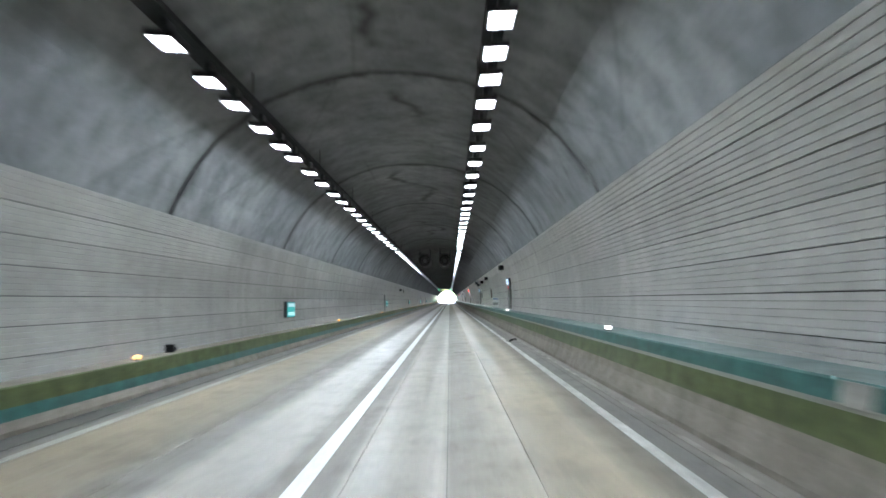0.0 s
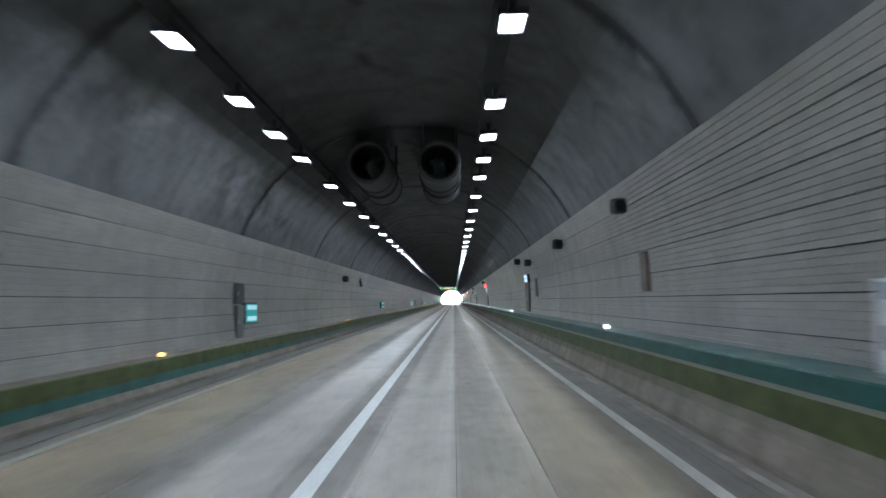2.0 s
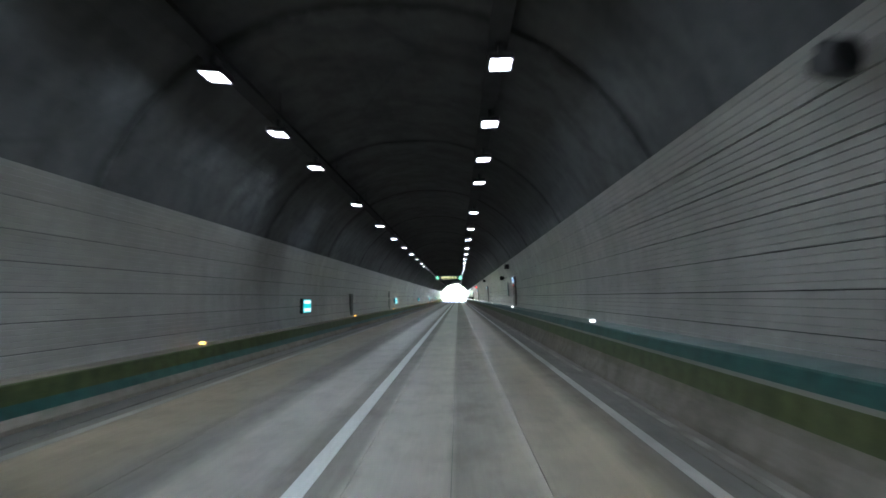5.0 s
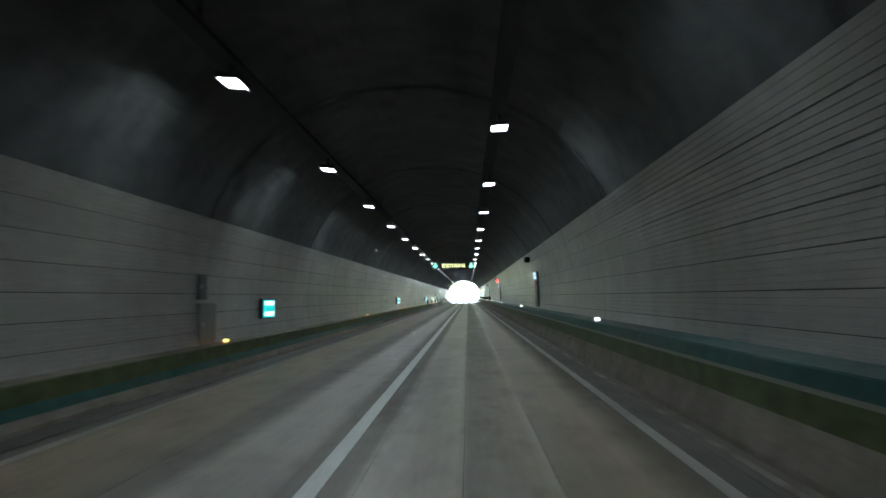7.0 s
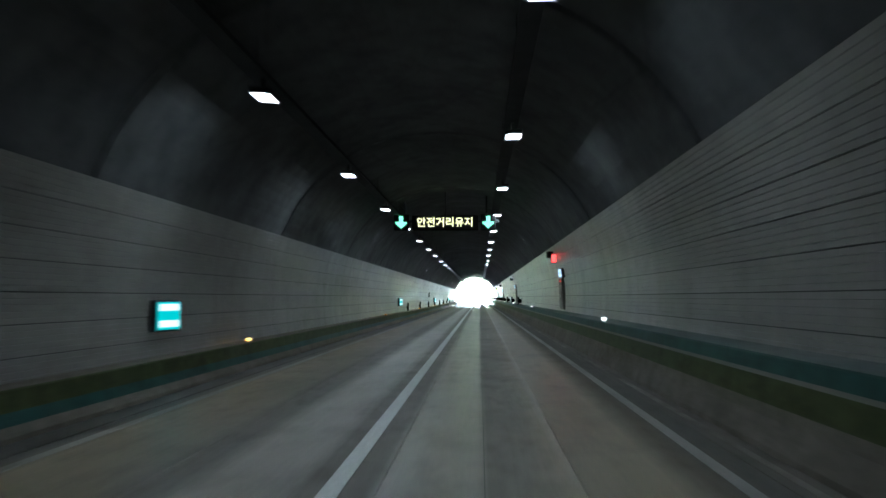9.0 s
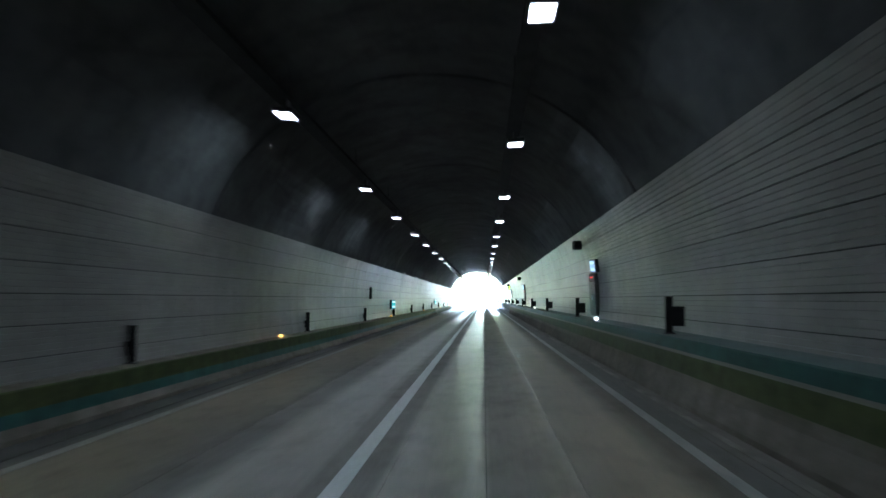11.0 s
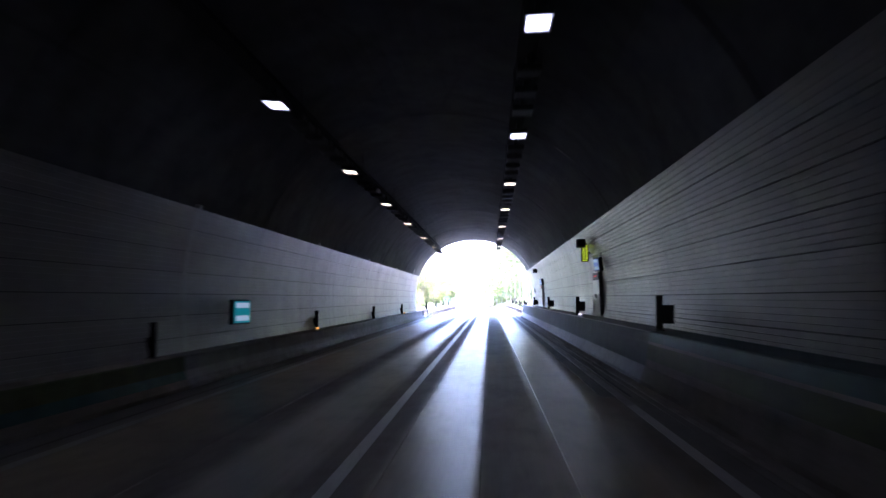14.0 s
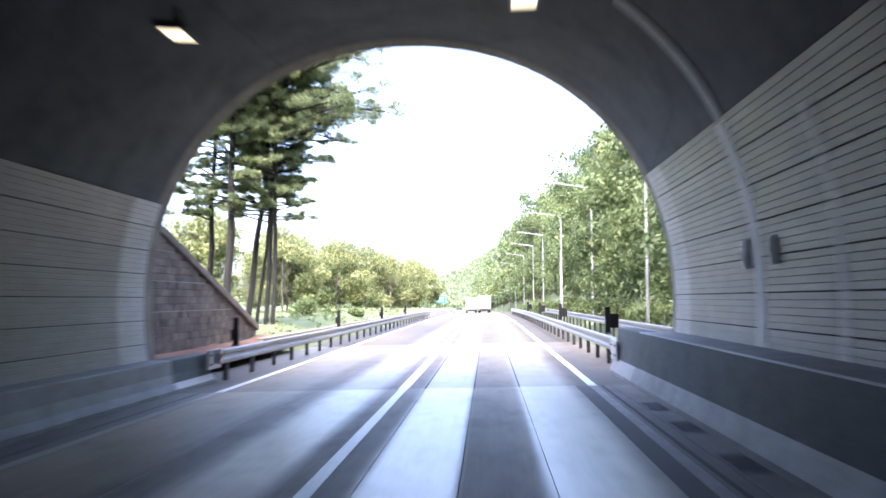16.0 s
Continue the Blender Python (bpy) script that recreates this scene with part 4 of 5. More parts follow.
# exit guide signs along the low side
g0 = sign_box(M_GREEN_SIGN, M_WHITE_SIGN, "teal and white lit exit guide sign on the wall", "exit guide signs", 0.74, 0.54)
g1 = sign_box(M_GREEN_DIM, M_WHITE_DIM, "dim teal exit guide sign on the wall", "dim exit guide signs", 0.72, 0.56)
placed = set()
for gyy in (-12.0, 34.0, 81.6, 126.1, 171.2, 217.8, 263.4, 309.2, 356.1, 402.4):
    src = g1 if gyy < 130 else g0
    m = pose(-4.97 if gyy < 130 else -4.9, gyy, 1.34, 0, 0, 180 - 12)
    if src in placed:
        copy_thing(src, m)
    else:
        src.matrix_basis = m
        placed.add(src)

# lime lit message panel near the exit
e = thing("message_panel", "narrow black panel with lime lit writing on a bracket", "sign", at=(4.78, 410.5, 3.28))
part("casing", box(bmesh.new(), 0, 0, 0, 0.24, 0.14, 0.6, 0.02), M_BLACK, e)
for i in range(8):
    for j in range(2):
        part("writing_bar", box(bmesh.new(), -0.05 + j * 0.1, -0.075, -0.25 + i * 0.071, 0.075, 0.02, 0.042, 0.004), M_LIME, e)
part("bracket", rod(bmesh.new(), (0.1, 0.06, 0), (0.5, 0.06, 0), 0.03), M_DARK, e)


# ---------------------------------------------------------------- delineators
def delineator(side):
    e = thing("delineator_post", "black delineator post with a reflector board standing on the barrier", "post", "delineator posts on the %s barrier" % ("high" if side > 0 else "low"))
    part("post", box(bmesh.new(), 0, 0, 0.34, 0.13, 0.06, 0.68, 0.01), M_BLACK, e)
    part("board", box(bmesh.new(), 0.14, 0.05, 0.32, 0.3, 0.05, 0.36, 0.012) if side > 0 else box(bmesh.new(), -0.06, 0.05, 0.26, 0.17, 0.05, 0.26, 0.012), M_BLACK, e)
    part("foot", box(bmesh.new(), 0, 0, 0.01, 0.2, 0.16, 0.03, 0.006), M_DARK, e)
    return e


def led_marker(material, colour):
    e = thing("road_marker_light", "small %s lit marker light on the barrier top" % colour, "marker light", colour + " marker lights")
    part("base", box(bmesh.new(), 0, 0, 0.015, 0.12, 0.14, 0.03, 0.008), M_DARK, e)
    part("lens", box(bmesh.new(), 0, -0.01, 0.065, 0.12, 0.1, 0.07, 0.02), material, e, colour + " glowing lens")
    return e


marker_ys = [-8.9 + 27.74 * k for k in range(10)] + [269.6, 298, 325.8, 353.4, 381.5, 410.5, 438.8]
post_ys = [316.5, 330.5, 344.1, 357.3, 370.9, 384.0, 397.4, 411.5, 425.8, 440.5]
for side, x, z, mat, colour in ((-1, -4.68, LEFT_TOP, M_AMBER, "amber"), (1, 4.6, RIGHT_TOP, M_WHITE_LED, "white")):
    d0, l0 = delineator(side), led_marker(mat, colour)
    for n, py in enumerate(post_ys):
        m = pose(4.7 if side > 0 else -4.95, py - (0.8 if side < 0 and py > 430 else 0.0) + (0.0 if side < 0 else 0.2 if py > 430 else 0.7), z)
        if n:
            copy_thing(d0, m)
        else:
            d0.matrix_basis = m
    for n, my in enumerate(marker_ys):
        m = pose(x, my - (0.7 if side < 0 and my < 95 else 0.0) - ((1.3 if side < 0 else 0.5) if 265 < my < 275 else 0.0), z)
        if n:
            copy_thing(l0, m)
        else:
            l0.matrix_basis = m
    # outside, fixed to the guard rail
    for n in range(4):
        oy = (457.6 if side > 0 else 455.9) + 13.1 * n
        cx, cz = bend(oy)
        copy_thing(d0, pose((4.7 if side > 0 else -4.45) + cx, oy, cz + (0.82 if side > 0 else 0.62)))

# drain grates on the shoulder near the exit
g0 = thing("drain_grate", "dark cast iron drain grate in the shoulder", "drain grate", "drain grates")
part("rim", box(bmesh.new(), 0, 0, 0.004, 0.3, 0.8, 0.012), M_GRATE, g0)
for i in range(8):
    part("bar", box(bmesh.new(), 0, -0.33 + i * 0.095, 0.014, 0.26, 0.04, 0.012), M_GRATE, g0)
for n, yy in enumerate((438.0, 441.6, 445.2, 447.4, 449.3)):
    m = pose(4.12, yy, on_road(4.12), 0, -1.1, 0)
    if n:
        copy_thing(g0, m)
    else:
        g0.matrix_basis = m

# pale repairs across the lane and bare concrete on the high barrier's paint
for ry, rw, rl in ((27.7, 0.55, 0.5), (33.0, 0.62, 0.45)):
    bm = bmesh.new()
    extrude_profile(bm, [(1.78 - rw / 2, on_road(1.78 - rw / 2)), (1.78 - rw / 2, on_road(1.78 - rw / 2) + 0.004), (1.78 + rw / 2, on_road(1.78 + rw / 2) + 0.004), (1.78 + rw / 2, on_road(1.78 + rw / 2))], ry, ry + rl)
    tagged(obj("road_repair", bm, M_DUST), "pale mortar repair across the concrete lane", "road repair", kind="structure")
tagged(obj("paint_patch", box(bmesh.new(), 4.474, 8.9, 0.97, 0.02, 0.5, 0.2, 0.004, Matrix.Rotation(radians(11), 4, "Y")), M_CREAM), "bare beige patch in the teal paint of the barrier", "patch", kind="structure")

# scrap on the road and a fallen marker on the low barrier
e = thing("rubber_scrap", "torn scrap of black tyre rubber lying on the edge line", "debris", at=(3.8, 33.8, on_road(3.8)))
bm = bmesh.new()
bmesh.ops.create_grid(bm, x_segments=6, y_segments=4, size=0.5)
for v in bm.verts:
    v.co = Vector((v.co.x * 0.42, v.co.y * 0.24, 0.03 + 0.09 * abs(noise.noise(v.co * 3)) + 0.05 * math.sin(v.co.x * 5)))
r = bmesh.ops.solidify(bm, geom=bm.faces[:], thickness=0.02)
part("strip", bm, M_BLACK, e)
e = thing("fallen_marker", "dark marker post lying flat on the low barrier", "post", at=(-4.9, 20.7, LEFT_TOP))
part("post", box(bmesh.new(), 0, 0, 0.05, 0.12, 0.62, 0.08, 0.015, Matrix.Rotation(radians(12), 4, "Z")), M_BLACK, e)
part("foot", box(bmesh.new(), 0.05, -0.3, 0.09, 0.2, 0.08, 0.18, 0.01), M_BLACK, e)

# ---------------------------------------------------------------- outside: guard rails, wing wall
def guard_rail(name_side, x, y0, y1, label):
    e = thing("guard_rail", label, "guard rail", at=(0, 0, 0))
    s = -1 if x < 0 else 1
    prof = [(0, 0.0), (-0.05, 0.03), (-0.05, 0.1), (0.0, 0.14), (0.0, 0.19), (-0.05, 0.23), (-0.05, 0.3), (0, 0.33)]
    for zb in (0.4,):
        bm = bmesh.new()
        rings, yy = [], y0
        full = [(px * s, pz) for px, pz in prof] + [((px + 0.012) * s, pz) for px, pz in prof[::-1]]
        while yy <= y1 + 0.01:
            cx, cz = bend(yy)
            rings.append([bm.verts.new((x + cx + px, yy, cz + on_road(x) + zb + pz)) for px, pz in full])
            yy += 4.0
        for a, b in zip(rings, rings[1:]):
            for k in range(len(full)):
                bm.faces.new((a[k], a[(k + 1) % len(full)], b[(k + 1) % len(full)], b[k]))
        bm.faces.new(rings[0])
        bm.faces.new(rings[-1])
        bmesh.ops.recalc_face_normals(bm, faces=bm.faces[:])
        part("beam", bm, M_RAIL, e)
    first, yy = None, y0 + 0.6
    while yy < y1:
        cx, cz = bend(yy)
        if first is None:
            bm = box(bmesh.new(), 0, 0, 0.2, 0.1, 0.12, 1.0, 0.01)
            box(bm, -0.06 * s, 0, 0.56, 0.05, 0.1, 0.2)
            first = part("post", bm, M_DARK, e)
            o = first
        else:
            o = first.copy()
            scene.collection.objects.link(o)
        o.location = (x + cx + 0.1 * s, yy, cz + on_road(x))
        yy += 2.0
    return e


guard_rail("left", -4.22, PORTAL + 1.9, PORTAL + 67.5, "galvanised steel guard rail on dark posts beside the road")
guard_rail("right", 4.55, PORTAL + 2.3, PORTAL + 75.5, "galvanised steel guard rail on dark posts beside the road")
guard_rail("right", 7.0, PORTAL + 3.0, PORTAL + 66, "second steel guard rail behind the road's edge")
# end plates where rail meets concrete
for s in (-1, 1):
    e = thing("rail_end_plate", "bent steel plate joining the guard rail to the concrete barrier", "rail end plate", "rail end plates", at=(4.36 * s, PORTAL + (1.85 if s < 0 else 2.15), 0.32 + 0.09 * s))
    part("plate", box(bmesh.new(), 0, 0, 0.2, 0.05, 0.8, 0.42, 0.01), M_STEEL, e)
    for dz in (0.1, 0.3):
        for dy in (-0.25, 0.25):
            part("bolt", rod(bmesh.new(), (0, dy, dz), (-0.05 * s, dy, dz), 0.025, n=6), M_DARK, e)

M_COPING = worn("weathered_coping", (0.12, 0.1, 0.085), (0.2, 0.17, 0.145), 0.85, 1.2, 20, blotch=0.5)
# wing wall of stone blocks with a sloping coping, parallel to the road
WX, W0, W1, H0, H1 = -6.75, PORTAL + 0.5, PORTAL + 12.6, 4.7, 0.7
wing = thing("wing_wall", "reddish brown stone wing wall with a sloping concrete coping", "retaining wall")
bm = bmesh.new()
vs = [(WX - 0.5, W0, -0.9), (WX - 0.5, W1, -0.9), (WX - 0.5, W1, H1), (WX - 0.5, W0, H0), (WX - 0.04, W0, -0.9), (WX - 0.04, W1, -0.9), (WX - 0.04, W1, H1), (WX - 0.04, W0, H0)]
vs = [bm.verts.new(v) for v in vs]
for f in ((0, 1, 2, 3), (4, 7, 6, 5), (0, 4, 5, 1), (2, 6, 7, 3), (0, 3, 7, 4), (1, 5, 6, 2)):
    bm.faces.new([vs[i] for i in f])
bmesh.ops.recalc_face_normals(bm, faces=bm.faces[:])
part("core", bm, M_STONE, wing)
bm = bmesh.new()
dirv = Vector((0, W1 - W0, H1 - H0))
ang = math.atan2(H1 - H0, W1 - W0)
box(bm, WX - 0.2, (W0 + W1) / 2, (H0 + H1) / 2 + 0.08, 0.75, dirv.length + 0.3, 0.22, 0.03, Matrix.Rotation(ang, 4, "X"))
part("coping", bm, M_COPING, wing, "brownish grey concrete coping")
rng = random.Random(5)
row, z = 0, -0.13
while z < H0:
    hh = 0.195
    ledge = 0.0
    if row % 4 == 0 and row > 4:
        part("mortar_band", box(bmesh.new(), WX + 0.05, (W0 + W0 + (H0 - z) / (H0 - H1) * (W1 - W0)) / 2 - 0.25, z, 0.1, max(0.6, (H0 - z) / (H0 - H1) * (W1 - W0) - 0.5), 0.022, 0.006), M_CURB_MID, wing, "pale mortar ledge")
    yy = W0 + (0.2 if row % 2 else 0.0)
    while yy < W1:
        ww = 0.26 + 0.2 * rng.random()
        top_here = H0 + (H1 - H0) * (yy + ww - W0) / (W1 - W0)
        if z + hh < top_here + 0.16:
            part("stone", box(bmesh.new(), WX + 0.01 + ledge / 2 + 0.02 * rng.random(), yy + ww / 2, z + hh / 2, 0.14 + ledge, ww - 0.005, hh - 0.005, 0.01), M_STONE, wing)
        yy += ww
    z += hh
    row += 1
bm = bmesh.new()
bmesh.ops.create_grid(bm, x_segments=8, y_segments=14, size=0.5)
for v in bm.verts:
    v.co = Vector((-5.95 + v.co.x * 1.5, PORTAL + 8 + v.co.y * 13, 0.12 + 0.45 * max(0, -v.co.x + 0.1) + 0.12 * noise.noise(v.co * 7)))
tagged(obj("soil_strip", bm, M_SOIL), "bare reddish soil at the foot of the wing wall", "soil", kind="structure")


# ---------------------------------------------------------------- plants
def leaf_mesh(name, centres, radii, per, size, material, seed, flat=1.0, slim=0.55):
    """Many small leaf blades scattered through clumps."""
    r = np.random.RandomState(seed)
    vs = []
    for c, rad in zip(centres, radii):
        d = r.normal(size=(per, 3))
        d /= np.linalg.norm(d, axis=1)[:, None]
        p = np.array(c) + d * (rad * r.uniform(0.45, 1.05, (per, 1))) * np.array([1, 1, flat])
        a = r.normal(size=(per, 3))
        a /= np.linalg.norm(a, axis=1)[:, None]
        b = np.cross(a, r.normal(size=(per, 3)))
        b /= np.linalg.norm(b, axis=1)[:, None]
        s = size * r.uniform(0.6, 1.4, (per, 1))
        vs.append(np.stack([p - a * s, p + b * s * slim, p + a * s, p - b * s * slim], 1).reshape(-1, 3))
    v = np.concatenate(vs)
    f = np.arange(len(v)).reshape(-1, 4)
    me = bpy.data.meshes.new(name)
    me.from_pydata(v.tolist(), [], f.tolist())
    me.materials.append(material)
    return me


def limb(bm, a, b, r1, r2, rng, n=7, kinks=4):
    """A bent, tapering limb."""
    a, b = Vector(a), Vector(b)
    pts = [a.lerp(b, i / kinks) + (Vector((rng.uniform(-1, 1), rng.uniform(-1, 1), 0)) * (b - a).length * (0.006 if kinks > 5 else 0.025) if 0 < i < kinks else Vector()) for i in range(kinks + 1)]
    for i in range(kinks):
        t0, t1 = i / kinks, (i + 1) / kinks
        rod(bm, pts[i], pts[i + 1], r1 + (r2 - r1) * t0, r1 + (r2 - r1) * t1, n)


def pine(seed, height, bare, lean_x, girth, spread, right):
    rng = random.Random(seed)
    e = thing("pine_tree", "tall red pine with a bare trunk and layered dark needles", "tree", "pines by the road")
    bm = bmesh.new()
    top = Vector((lean_x, 0.3 * rng.uniform(-1, 1), height))
    limb(bm, (0, 0, -0.4), top, girth, girth * 0.45, rng, 9, 7)
    cs, rs = [], []
    for i in range(64):
        q = i / 63
        t = bare + (1 - bare) * (q if q > 0.4 else q * 1.0)
        base = top * t
        ang = rng.uniform(0, 6.283)
        high = smooth(9.0, 11.0, height * t)
        reach = spread * ((0.5 + 0.3 * q) * (1 - high) + high * (1.0 if t < 0.88 else 0.6)) * rng.uniform(0.4, 1.0)
        c, sn = math.cos(ang), math.sin(ang)
        if c > 0.1:
            reach *= 1 + (right - 1) * high
        tip = base + Vector((c * reach, sn * reach, rng.uniform(-0.15, 0.5)))
        limb(bm, base, tip, max(0.05, girth * 0.32), 0.03, rng, 5, 3)
        for k in range(13 if high > 0.5 else 4):
            f = 0.25 + 0.8 * (k + 1) / 13 if high > 0.5 else 0.55 + 0.45 * (k + 1) / 4
            wide = 0.9 if high > 0.5 else 0.4
            c = base.lerp(tip, f) + Vector((rng.uniform(-wide, wide), rng.uniform(-wide, wide), rng.uniform(-0.2, 0.55) * wide))
            if k % 2 == 0:
                limb(bm, base.lerp(tip, max(0.1, f - 0.25)), c, 0.03, 0.012, rng, 4, 2)
            cs.append(c)
            rs.append(rng.uniform(0.22, 0.6) if high > 0.5 else rng.uniform(0.14, 0.36))
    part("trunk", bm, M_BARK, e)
    cr = new("crown", leaf_mesh("crown", cs, rs, 85, 0.16, M_PINE, seed, 0.45, 0.11))
    cr.parent = e
    return e


def broadleaf(seed, height, width, material, label, trunk=0.12, group="roadside trees", leaf_size=0.14, per=300, clumps=36, low=0.12):
    rng = random.Random(seed)
    e = thing("tree", label, "tree", group)
    bm = bmesh.new()
    limb(bm, (0, 0, -0.5), (0, 0, height * 0.62), trunk, trunk * 0.45, rng, 8, 4)
    cs, rs = [], []
    for i in range(clumps):
        a, h = rng.uniform(0, 6.283), rng.uniform(low, 0.93)
        env = math.sin(math.pi * min(1.0, 0.18 + 0.78 * (h - low) / (1 - low))) ** 0.7
        d = width * 0.5 * env * rng.uniform(0.3, 1.0)
        c = Vector((math.cos(a) * d, math.sin(a) * d, height * h))
        cs.append(c)
        rs.append(width * rng.uniform(0.12, 0.2))
        if i % 3 == 0:
            limb(bm, (0, 0, height * max(0.15, h * 0.6)), c, trunk * 0.4, 0.015, rng, 5, 3)
    part("trunk", bm, M_BARK_PALE, e)
    cr = new("crown", leaf_mesh("crown", cs, rs, per, leaf_size, material, seed, 0.8))
    cr.parent = e
    return e


def stand(x, y):
    return (x, y, ground_z(x, y))


for n, (x, y, h, bare, ln, g, sp, rt) in enumerate(((-13.6, 479.5, 15.5, 0.36, 0.3, 0.17, 4.0, 1.0), (-11.6, 476.5, 17.0, 0.36, 0.3, 0.225, 4.6, 1.0), (-11.1, 478.0, 16.5, 0.38, 1.9, 0.175, 4.6, 1.0),
                                                   (-10.75, 478.5, 15.0, 0.42, 1.7, 0.1, 3.0, 1.0), (-9.95, 477.6, 15.8, 0.36, 0.5, 0.135, 4.6, 1.45), (-9.45, 477.0, 15.8, 0.33, 0.2, 0.13, 5.0, 2.0))):
    t = pine(31 + n, h, bare, ln, g, sp, rt)
    t.matrix_basis = Matrix.Translation(stand(x, y))

mid = [broadleaf(51, 9.2, 7.6, M_LEAF_B, "broad tree with yellowing green leaves on the verge", group="verge trees"),
       broadleaf(52, 8.0, 6.8, M_LEAF_A, "broad tree with fresh green leaves on the verge", group="verge trees"),
       broadleaf(53, 7.0, 6.8, M_LEAF_B, "low broad tree with yellowing leaves on the verge", group="verge trees")]
rng = random.Random(7)
first = set()
for n in range(21):
    s = n / 20
    y = PORTAL + 52 + 95 * s + rng.uniform(-3, 3)
    x = bend(y)[0] - 22 + 13.0 * s ** 0.7 - (n % 3) * 3.4 + rng.uniform(-1.2, 1.2)
    src = mid[n % 3]
    m = Matrix.Translation(stand(x, y)) @ Matrix.Rotation(rng.uniform(0, 6.28), 4, "Z")
    if src in first:
        copy_thing(src, m)
    else:
        src.matrix_basis = m
        first.add(src)
hill = [broadleaf(61, 12.0, 7.5, M_LEAF_A, "dense green tree on the roadside slope", group="slope trees", leaf_size=0.125, per=360, clumps=40, low=0.06),
        broadleaf(62, 15.5, 8.5, M_LEAF_C, "tall dark green tree on the roadside slope", group="slope trees", leaf_size=0.125, per=340, clumps=44, low=0.1),
        broadleaf(63, 9.0, 7.0, M_LEAF_C, "leafy green tree on the roadside slope", group="slope trees", leaf_size=0.125, per=360, clumps=36, low=0.04)]
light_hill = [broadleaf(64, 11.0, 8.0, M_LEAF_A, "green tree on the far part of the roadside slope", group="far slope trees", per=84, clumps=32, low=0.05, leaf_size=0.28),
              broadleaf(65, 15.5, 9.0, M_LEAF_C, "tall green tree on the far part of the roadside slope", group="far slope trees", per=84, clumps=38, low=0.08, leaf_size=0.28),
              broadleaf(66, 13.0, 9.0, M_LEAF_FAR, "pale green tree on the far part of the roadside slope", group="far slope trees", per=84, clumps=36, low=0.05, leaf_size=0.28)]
first = set()
for n in range(176):
    row, step = n % 4, n // 4
    y = PORTAL + 9 + step * 8.0 + rng.uniform(-2.5, 2.5)
    x = bend(y)[0] + 10.0 + row * 5.0 + rng.uniform(-1.0, 1.0) + 0.9 * smooth(90, 160, y - PORTAL)
    if x - 5.5 > 2.0 + 0.25 * (y - PORTAL + 15):
        continue
    kinds = light_hill if step > 13 or row > 1 else hill
    src = kinds[2 if row == 0 and step % 2 == 0 and step <= 13 else (n * 7 + step) % 3]
    k = rng.uniform(0.85, 1.1) * (1 + 0.18 * smooth(70, 160, y - PORTAL))
    m = Matrix.Translation(stand(x, y)) @ Matrix.Rotation(rng.uniform(0, 6.28), 4, "Z") @ Matrix.Scale(k, 4)
    if src in first:
        copy_thing(src, m)
    else:
        src.matrix_basis = m
        first.add(src)


def bush(seed, r, label):
    e = thing("bush", label, "bush", "verge bushes")
    rg = random.Random(seed)
    bm = bmesh.new()
    cs, rs = [], []
    for i in range(9):
        c = (rg.uniform(-r, r), rg.uniform(-r, r), rg.uniform(0.25, 0.7) * r)
        cs.append(c)
        rs.append(r * 0.45)
        limb(bm, (0, 0, -0.1), c, 0.02, 0.008, rg, 4, 2)
    part("stems", bm, M_BARK_PALE, e)
    cr = new("leaves", leaf_mesh("leaves", cs, rs, 220, 0.09, M_LEAF_A, seed))
    cr.parent = e
    return e


for n, (x, y, r) in enumerate(((-11.0, 493.0, 1.2), (-8.4, 497.0, 0.6), (8.4, 463.0, 0.8), (8.6, 469.0, 1.1), (8.3, 475.0, 0.9), (8.5, 481.0, 1.2), (8.3, 488.0, 1.0), (8.4, 496.0, 1.2), (8.2, 505.0, 1.1), (7.8, 515.0, 1.3), (7.6, 527.0, 1.3), (7.2, 540.0, 1.4))):
    bush(80 + n, r, "small bright green bush on the grass verge").matrix_basis = Matrix.Translation(stand(x, y))

# far woods on the hill
r = np.random.RandomState(3)
cs = []
while len(cs) < 1500:
    x, y = r.uniform(-120, 150), PORTAL + r.uniform(480, 760)
    cs.append((x, y, ground_z(x, y) + r.uniform(1.5, 5.5)))
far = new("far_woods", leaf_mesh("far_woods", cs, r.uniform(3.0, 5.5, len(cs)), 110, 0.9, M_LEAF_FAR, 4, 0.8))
tagged(far, "distant green woods on the hill, coloured pale for haze", "woods", kind="stuff")
# grass tufts on the verge
pts = [(x, y, ground_z(x, y) + 0.05) for x, y in zip(r.uniform(-20, -7, 900), PORTAL + r.uniform(12, 80, 900))]
tagged(new("grass", leaf_mesh("grass", pts, [0.16] * len(pts), 12, 0.07, M_LEAF_A, 9, 0.6)), "tufts of green grass on the verge", "grass", kind="stuff")


# ---------------------------------------------------------------- street lamps, sign, vehicles
def street_lamp(arm):
    e = thing("street_lamp", "white painted street lamp with a single arm over the road" if arm else "plain white steel pole by the road", "street lamp" if arm else "pole", "street lamps" if arm else "roadside poles")
    part("pole", rod(bmesh.new(), (0, 0, -0.3), (0, 0, 8.2), 0.06, 0.04, 10), M_POLE, e)
    part("foot", box(bmesh.new(), 0, 0, 0.05, 0.34, 0.34, 0.1, 0.02), M_STEEL, e)
    if arm:
        part("arm", rod(bmesh.new(), (0, 0, 8.1), (-2.0, 0, 8.4), 0.05, 0.035, 8), M_POLE, e)
        part("lamp_head", box(bmesh.new(), -2.2, 0, 8.41, 0.62, 0.22, 0.1, 0.03), M_POLE, e)
    return e


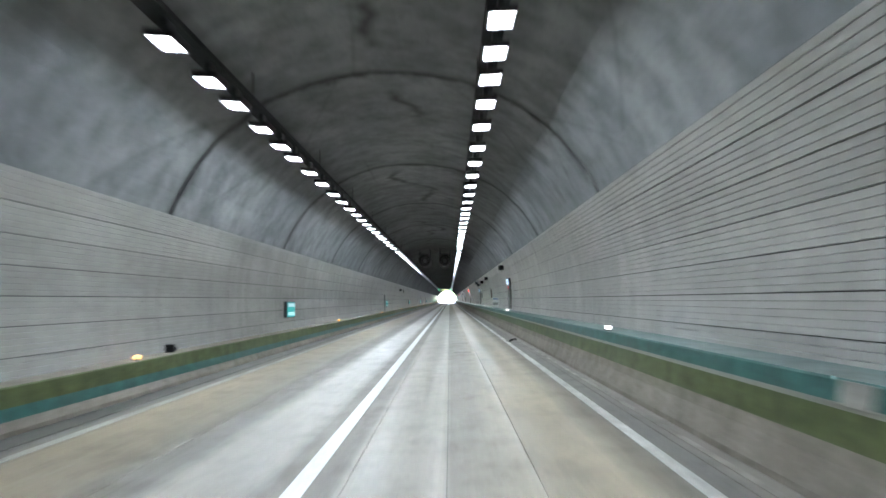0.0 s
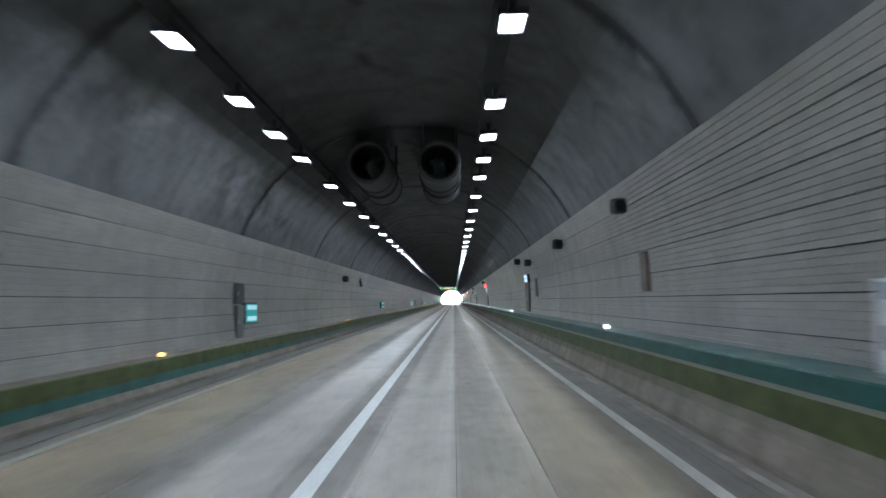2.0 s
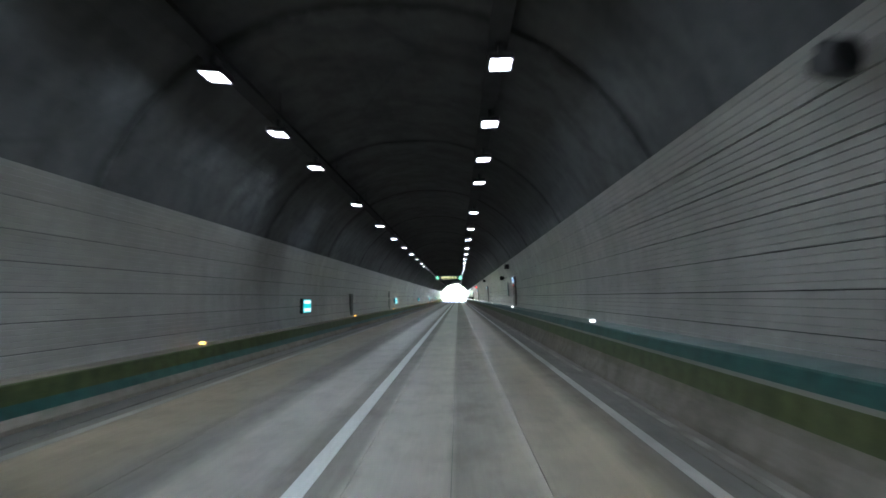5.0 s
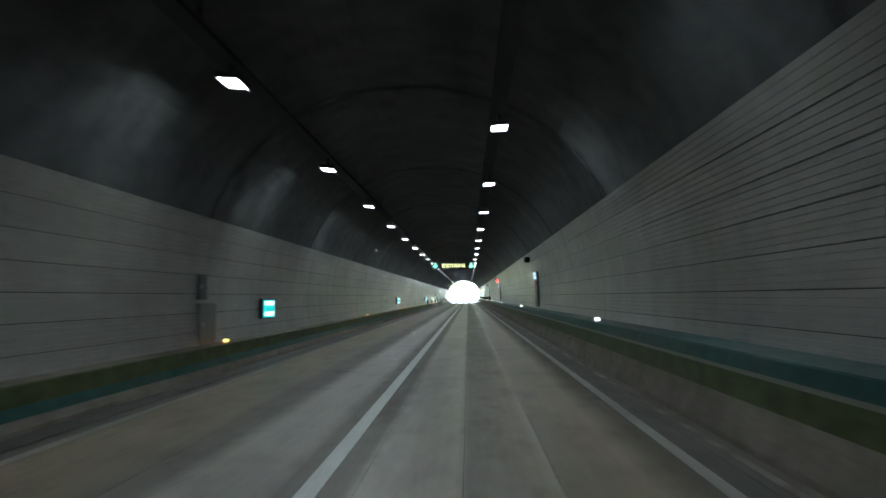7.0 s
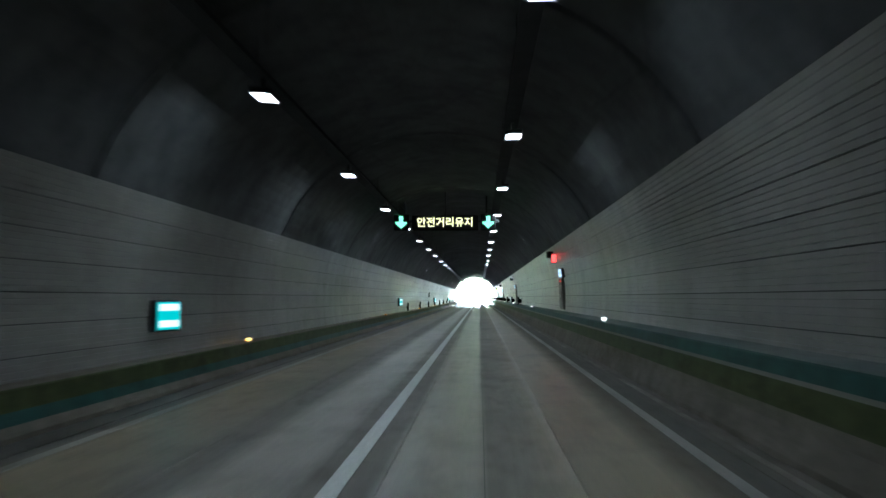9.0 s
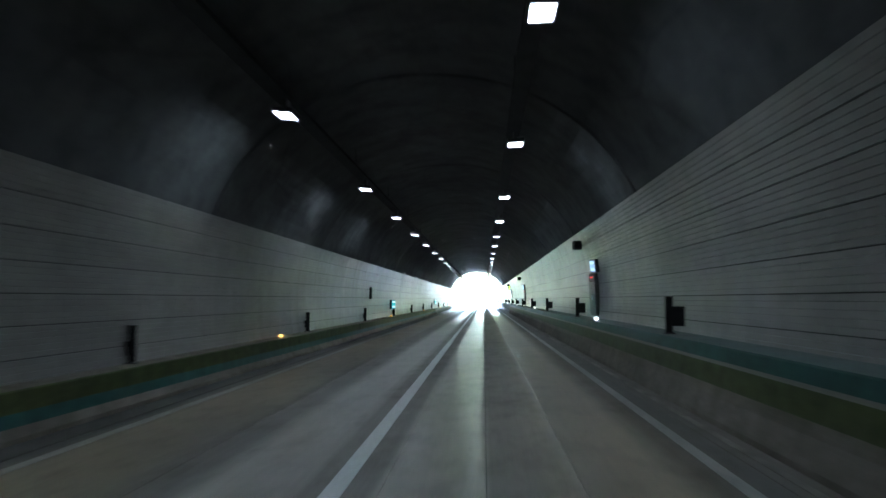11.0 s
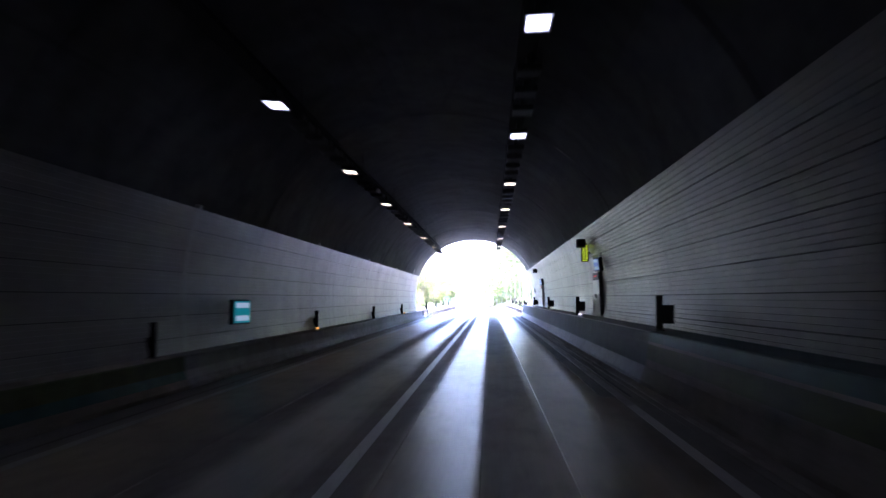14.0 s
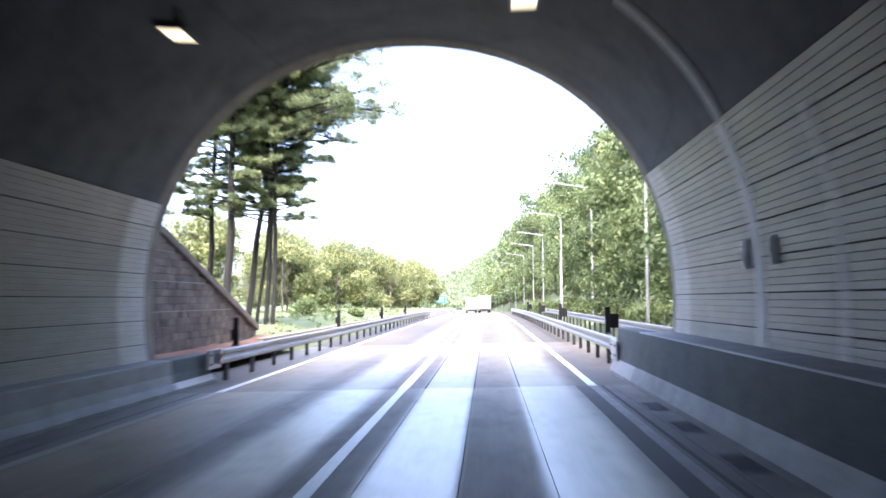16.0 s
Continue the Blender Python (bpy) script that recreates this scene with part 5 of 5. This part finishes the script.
l0 = street_lamp(True)
for n, d in enumerate((46.6, 60.5, 77.7, 92, 110, 131, 152, 180, 208, 235, 262, 290, 320)):
    y = 437.2 + d
    m = Matrix.Translation(stand(bend(y)[0] + 7.25 + (0.55 if n == 0 else 0.0), y))
    if n:
        copy_thing(l0, m)
    else:
        l0.matrix_basis = m
p0 = street_lamp(False)
p0.matrix_basis = Matrix.Translation(stand(7.7, 467.4)) @ Matrix.Diagonal((1, 1, 0.84, 1))
copy_thing(p0, Matrix.Translation(stand(6.3, 487.0)))

e = thing("direction_sign", "teal road direction sign on two steel posts", "road sign", at=stand(bend(690)[0] - 8.5, 690))
part("panel", box(bmesh.new(), 0, 0, 4.6, 4.2, 0.1, 2.4, 0.02), M_SIGN_TEAL, e)
for bz in (5.1, 4.2):
    part("writing_bar", box(bmesh.new(), 0.2, -0.06, bz, 2.6, 0.02, 0.4), M_WHITE_SHEET, e)
for dx in (-1.4, 1.4):
    part("post", rod(bmesh.new(), (dx, 0.1, -0.5), (dx, 0.1, 5.6), 0.08), M_STEEL, e)


def wheel(parent, x, y, r):
    w = part("wheel", rod(bmesh.new(), (x - 0.14, y, r), (x + 0.14, y, r), r, n=20), M_BLACK, parent)
    part("rim", rod(bmesh.new(), (x - 0.15, y, r), (x + 0.15, y, r), r * 0.55, n=14), M_STEEL, w)


def truck(colour, label, w, length, h):
    e = thing("box_truck", label, "truck", "trucks on the road")
    part("cargo_box", box(bmesh.new(), 0, 0.5, 0.95 + h / 2, w, length, h, 0.04), colour, e)
    part("cab", box(bmesh.new(), 0, length / 2 + 1.6, 1.7, w * 0.94, 1.8, 2.2, 0.12), colour, e)
    part("chassis", box(bmesh.new(), 0, 1.0, 0.75, w * 0.6, length + 2.4, 0.25, 0.03), M_DARK, e)
    part("bumper", box(bmesh.new(), 0, -length / 2 + 0.4, 0.55, w * 0.9, 0.12, 0.16, 0.02), M_DARK, e)
    for s in (-1, 1):
        part("tail_light", box(bmesh.new(), s * w * 0.38, -length / 2 + 0.33, 0.78, 0.26, 0.05, 0.12, 0.01), worn("tail_lens", (0.35, 0.02, 0.02), (0.4, 0.03, 0.03), 0.3), e)
        for y in (-length / 2 + 1.6, length / 2 + 1.5):
            wheel(e, s * w * 0.42, y, 0.48)
    part("rear_door_seam", box(bmesh.new(), 0, -length / 2 + 0.49, 0.95 + h / 2, 0.03, 0.03, h * 0.94), M_DARK, e)
    return e


for lab, col, x, y, w, ln, h in (("white box truck driving away down the road", M_WHITE, 2.9, 606, 2.45, 6.0, 2.7), ("grey box truck in the next lane", M_GREYBOX, 0.2, 616, 2.4, 6.5, 2.6)):
    cx, cz = bend(y)
    truck(col, lab, w, ln, h).matrix_basis = pose(x + cx, y, cz, 0, 0, 2.5)
e = thing("car", "silver car far down the road", "car")
part("body", box(bmesh.new(), 0, 0, 0.6, 1.8, 4.4, 0.6, 0.14), M_STEEL, e)
part("cabin", box(bmesh.new(), 0, -0.1, 1.15, 1.5, 2.2, 0.55, 0.16), M_GLASS, e)
for s in (-1, 1):
    for y in (-1.4, 1.4):
        wheel(e, s * 0.78, y, 0.32)
cx, cz = bend(640)
e.matrix_basis = pose(-2.6 + cx, 640, cz, 0, 0, 3)

# ---------------------------------------------------------------- road slabs and wall tiles
SEAMS = [-4.9, -1.85, 0.42, 1.36, 2.22, 3.95, 4.6]
for x0, x1 in zip(SEAMS, SEAMS[1:]):
    me = slab_mesh(x0, x1, 12.0)
    for i in range(41):
        ob = new("slab", me)
        ob.parent = road
        ob.location = (0, START + i * 12.0, 0)


GAP = {"left": 0.001, "right": 0.0023}


def course_mesh(side, z0, rows, length, proud=0.06, material=None):
    """A panel of tile courses that follow the curve of the bore."""
    bm = bmesh.new()
    s = -1 if side == "left" else 1
    h = 0.46 / rows

    def pt(z, out):
        return ARCH_C + s * (arch_x(z) - out)
    for r in range(rows):
        a = z0 + r * h + (0.0085 if r == 0 else GAP[side])
        b = z0 + (r + 1) * h - (0.0085 if r == rows - 1 else GAP[side])
        prof = [(pt(a, 0.0), a), (pt(a, proud - 0.004), a), (pt(a + 0.004, proud), a + 0.004), (pt(b - 0.004, proud), b - 0.004), (pt(b, proud - 0.004), b), (pt(b, 0.0), b)]
        extrude_profile(bm, prof, 0.003, length - 0.003, closed=False)
    me = bpy.data.meshes.new("tile_panel")
    bmesh.ops.recalc_face_normals(bm, faces=bm.faces[:])
    bm.to_mesh(me)
    bm.free()
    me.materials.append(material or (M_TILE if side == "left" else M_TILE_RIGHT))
    return me


PANEL = 12.0
for side, levels in (("left", [0.4 + 0.46 * k for k in range(7)]), ("right", [0.86 + 0.46 * k for k in range(7)])):
    s = -1 if side == "left" else 1
    bm = bmesh.new()
    zs = [levels[0] + 0.05 + i * (levels[-1] + 0.41 - levels[0]) / 8 for i in range(9)]
    extrude_profile(bm, [(ARCH_C + s * (arch_x(z) - 0.02), z) for z in zs] + [(ARCH_C + s * (arch_x(z) + 0.02), z) for z in zs[::-1]], START, PORTAL - 0.02)
    wall = tagged(obj("wall_" + side, bm, M_TILE_JOINT), "grey-white tiled tunnel wall with dark horizontal joints", "wall", kind="structure")
    for z0 in levels:
        me = course_mesh(side, z0, 5, PANEL)
        for n in range(41):
            ob = new("tile_panel", me)
            ob.parent = wall
            ob.location = (0, START + n * PANEL, 0)
        # tile course at the tunnel mouth, with the daylight painted in as a paler colour
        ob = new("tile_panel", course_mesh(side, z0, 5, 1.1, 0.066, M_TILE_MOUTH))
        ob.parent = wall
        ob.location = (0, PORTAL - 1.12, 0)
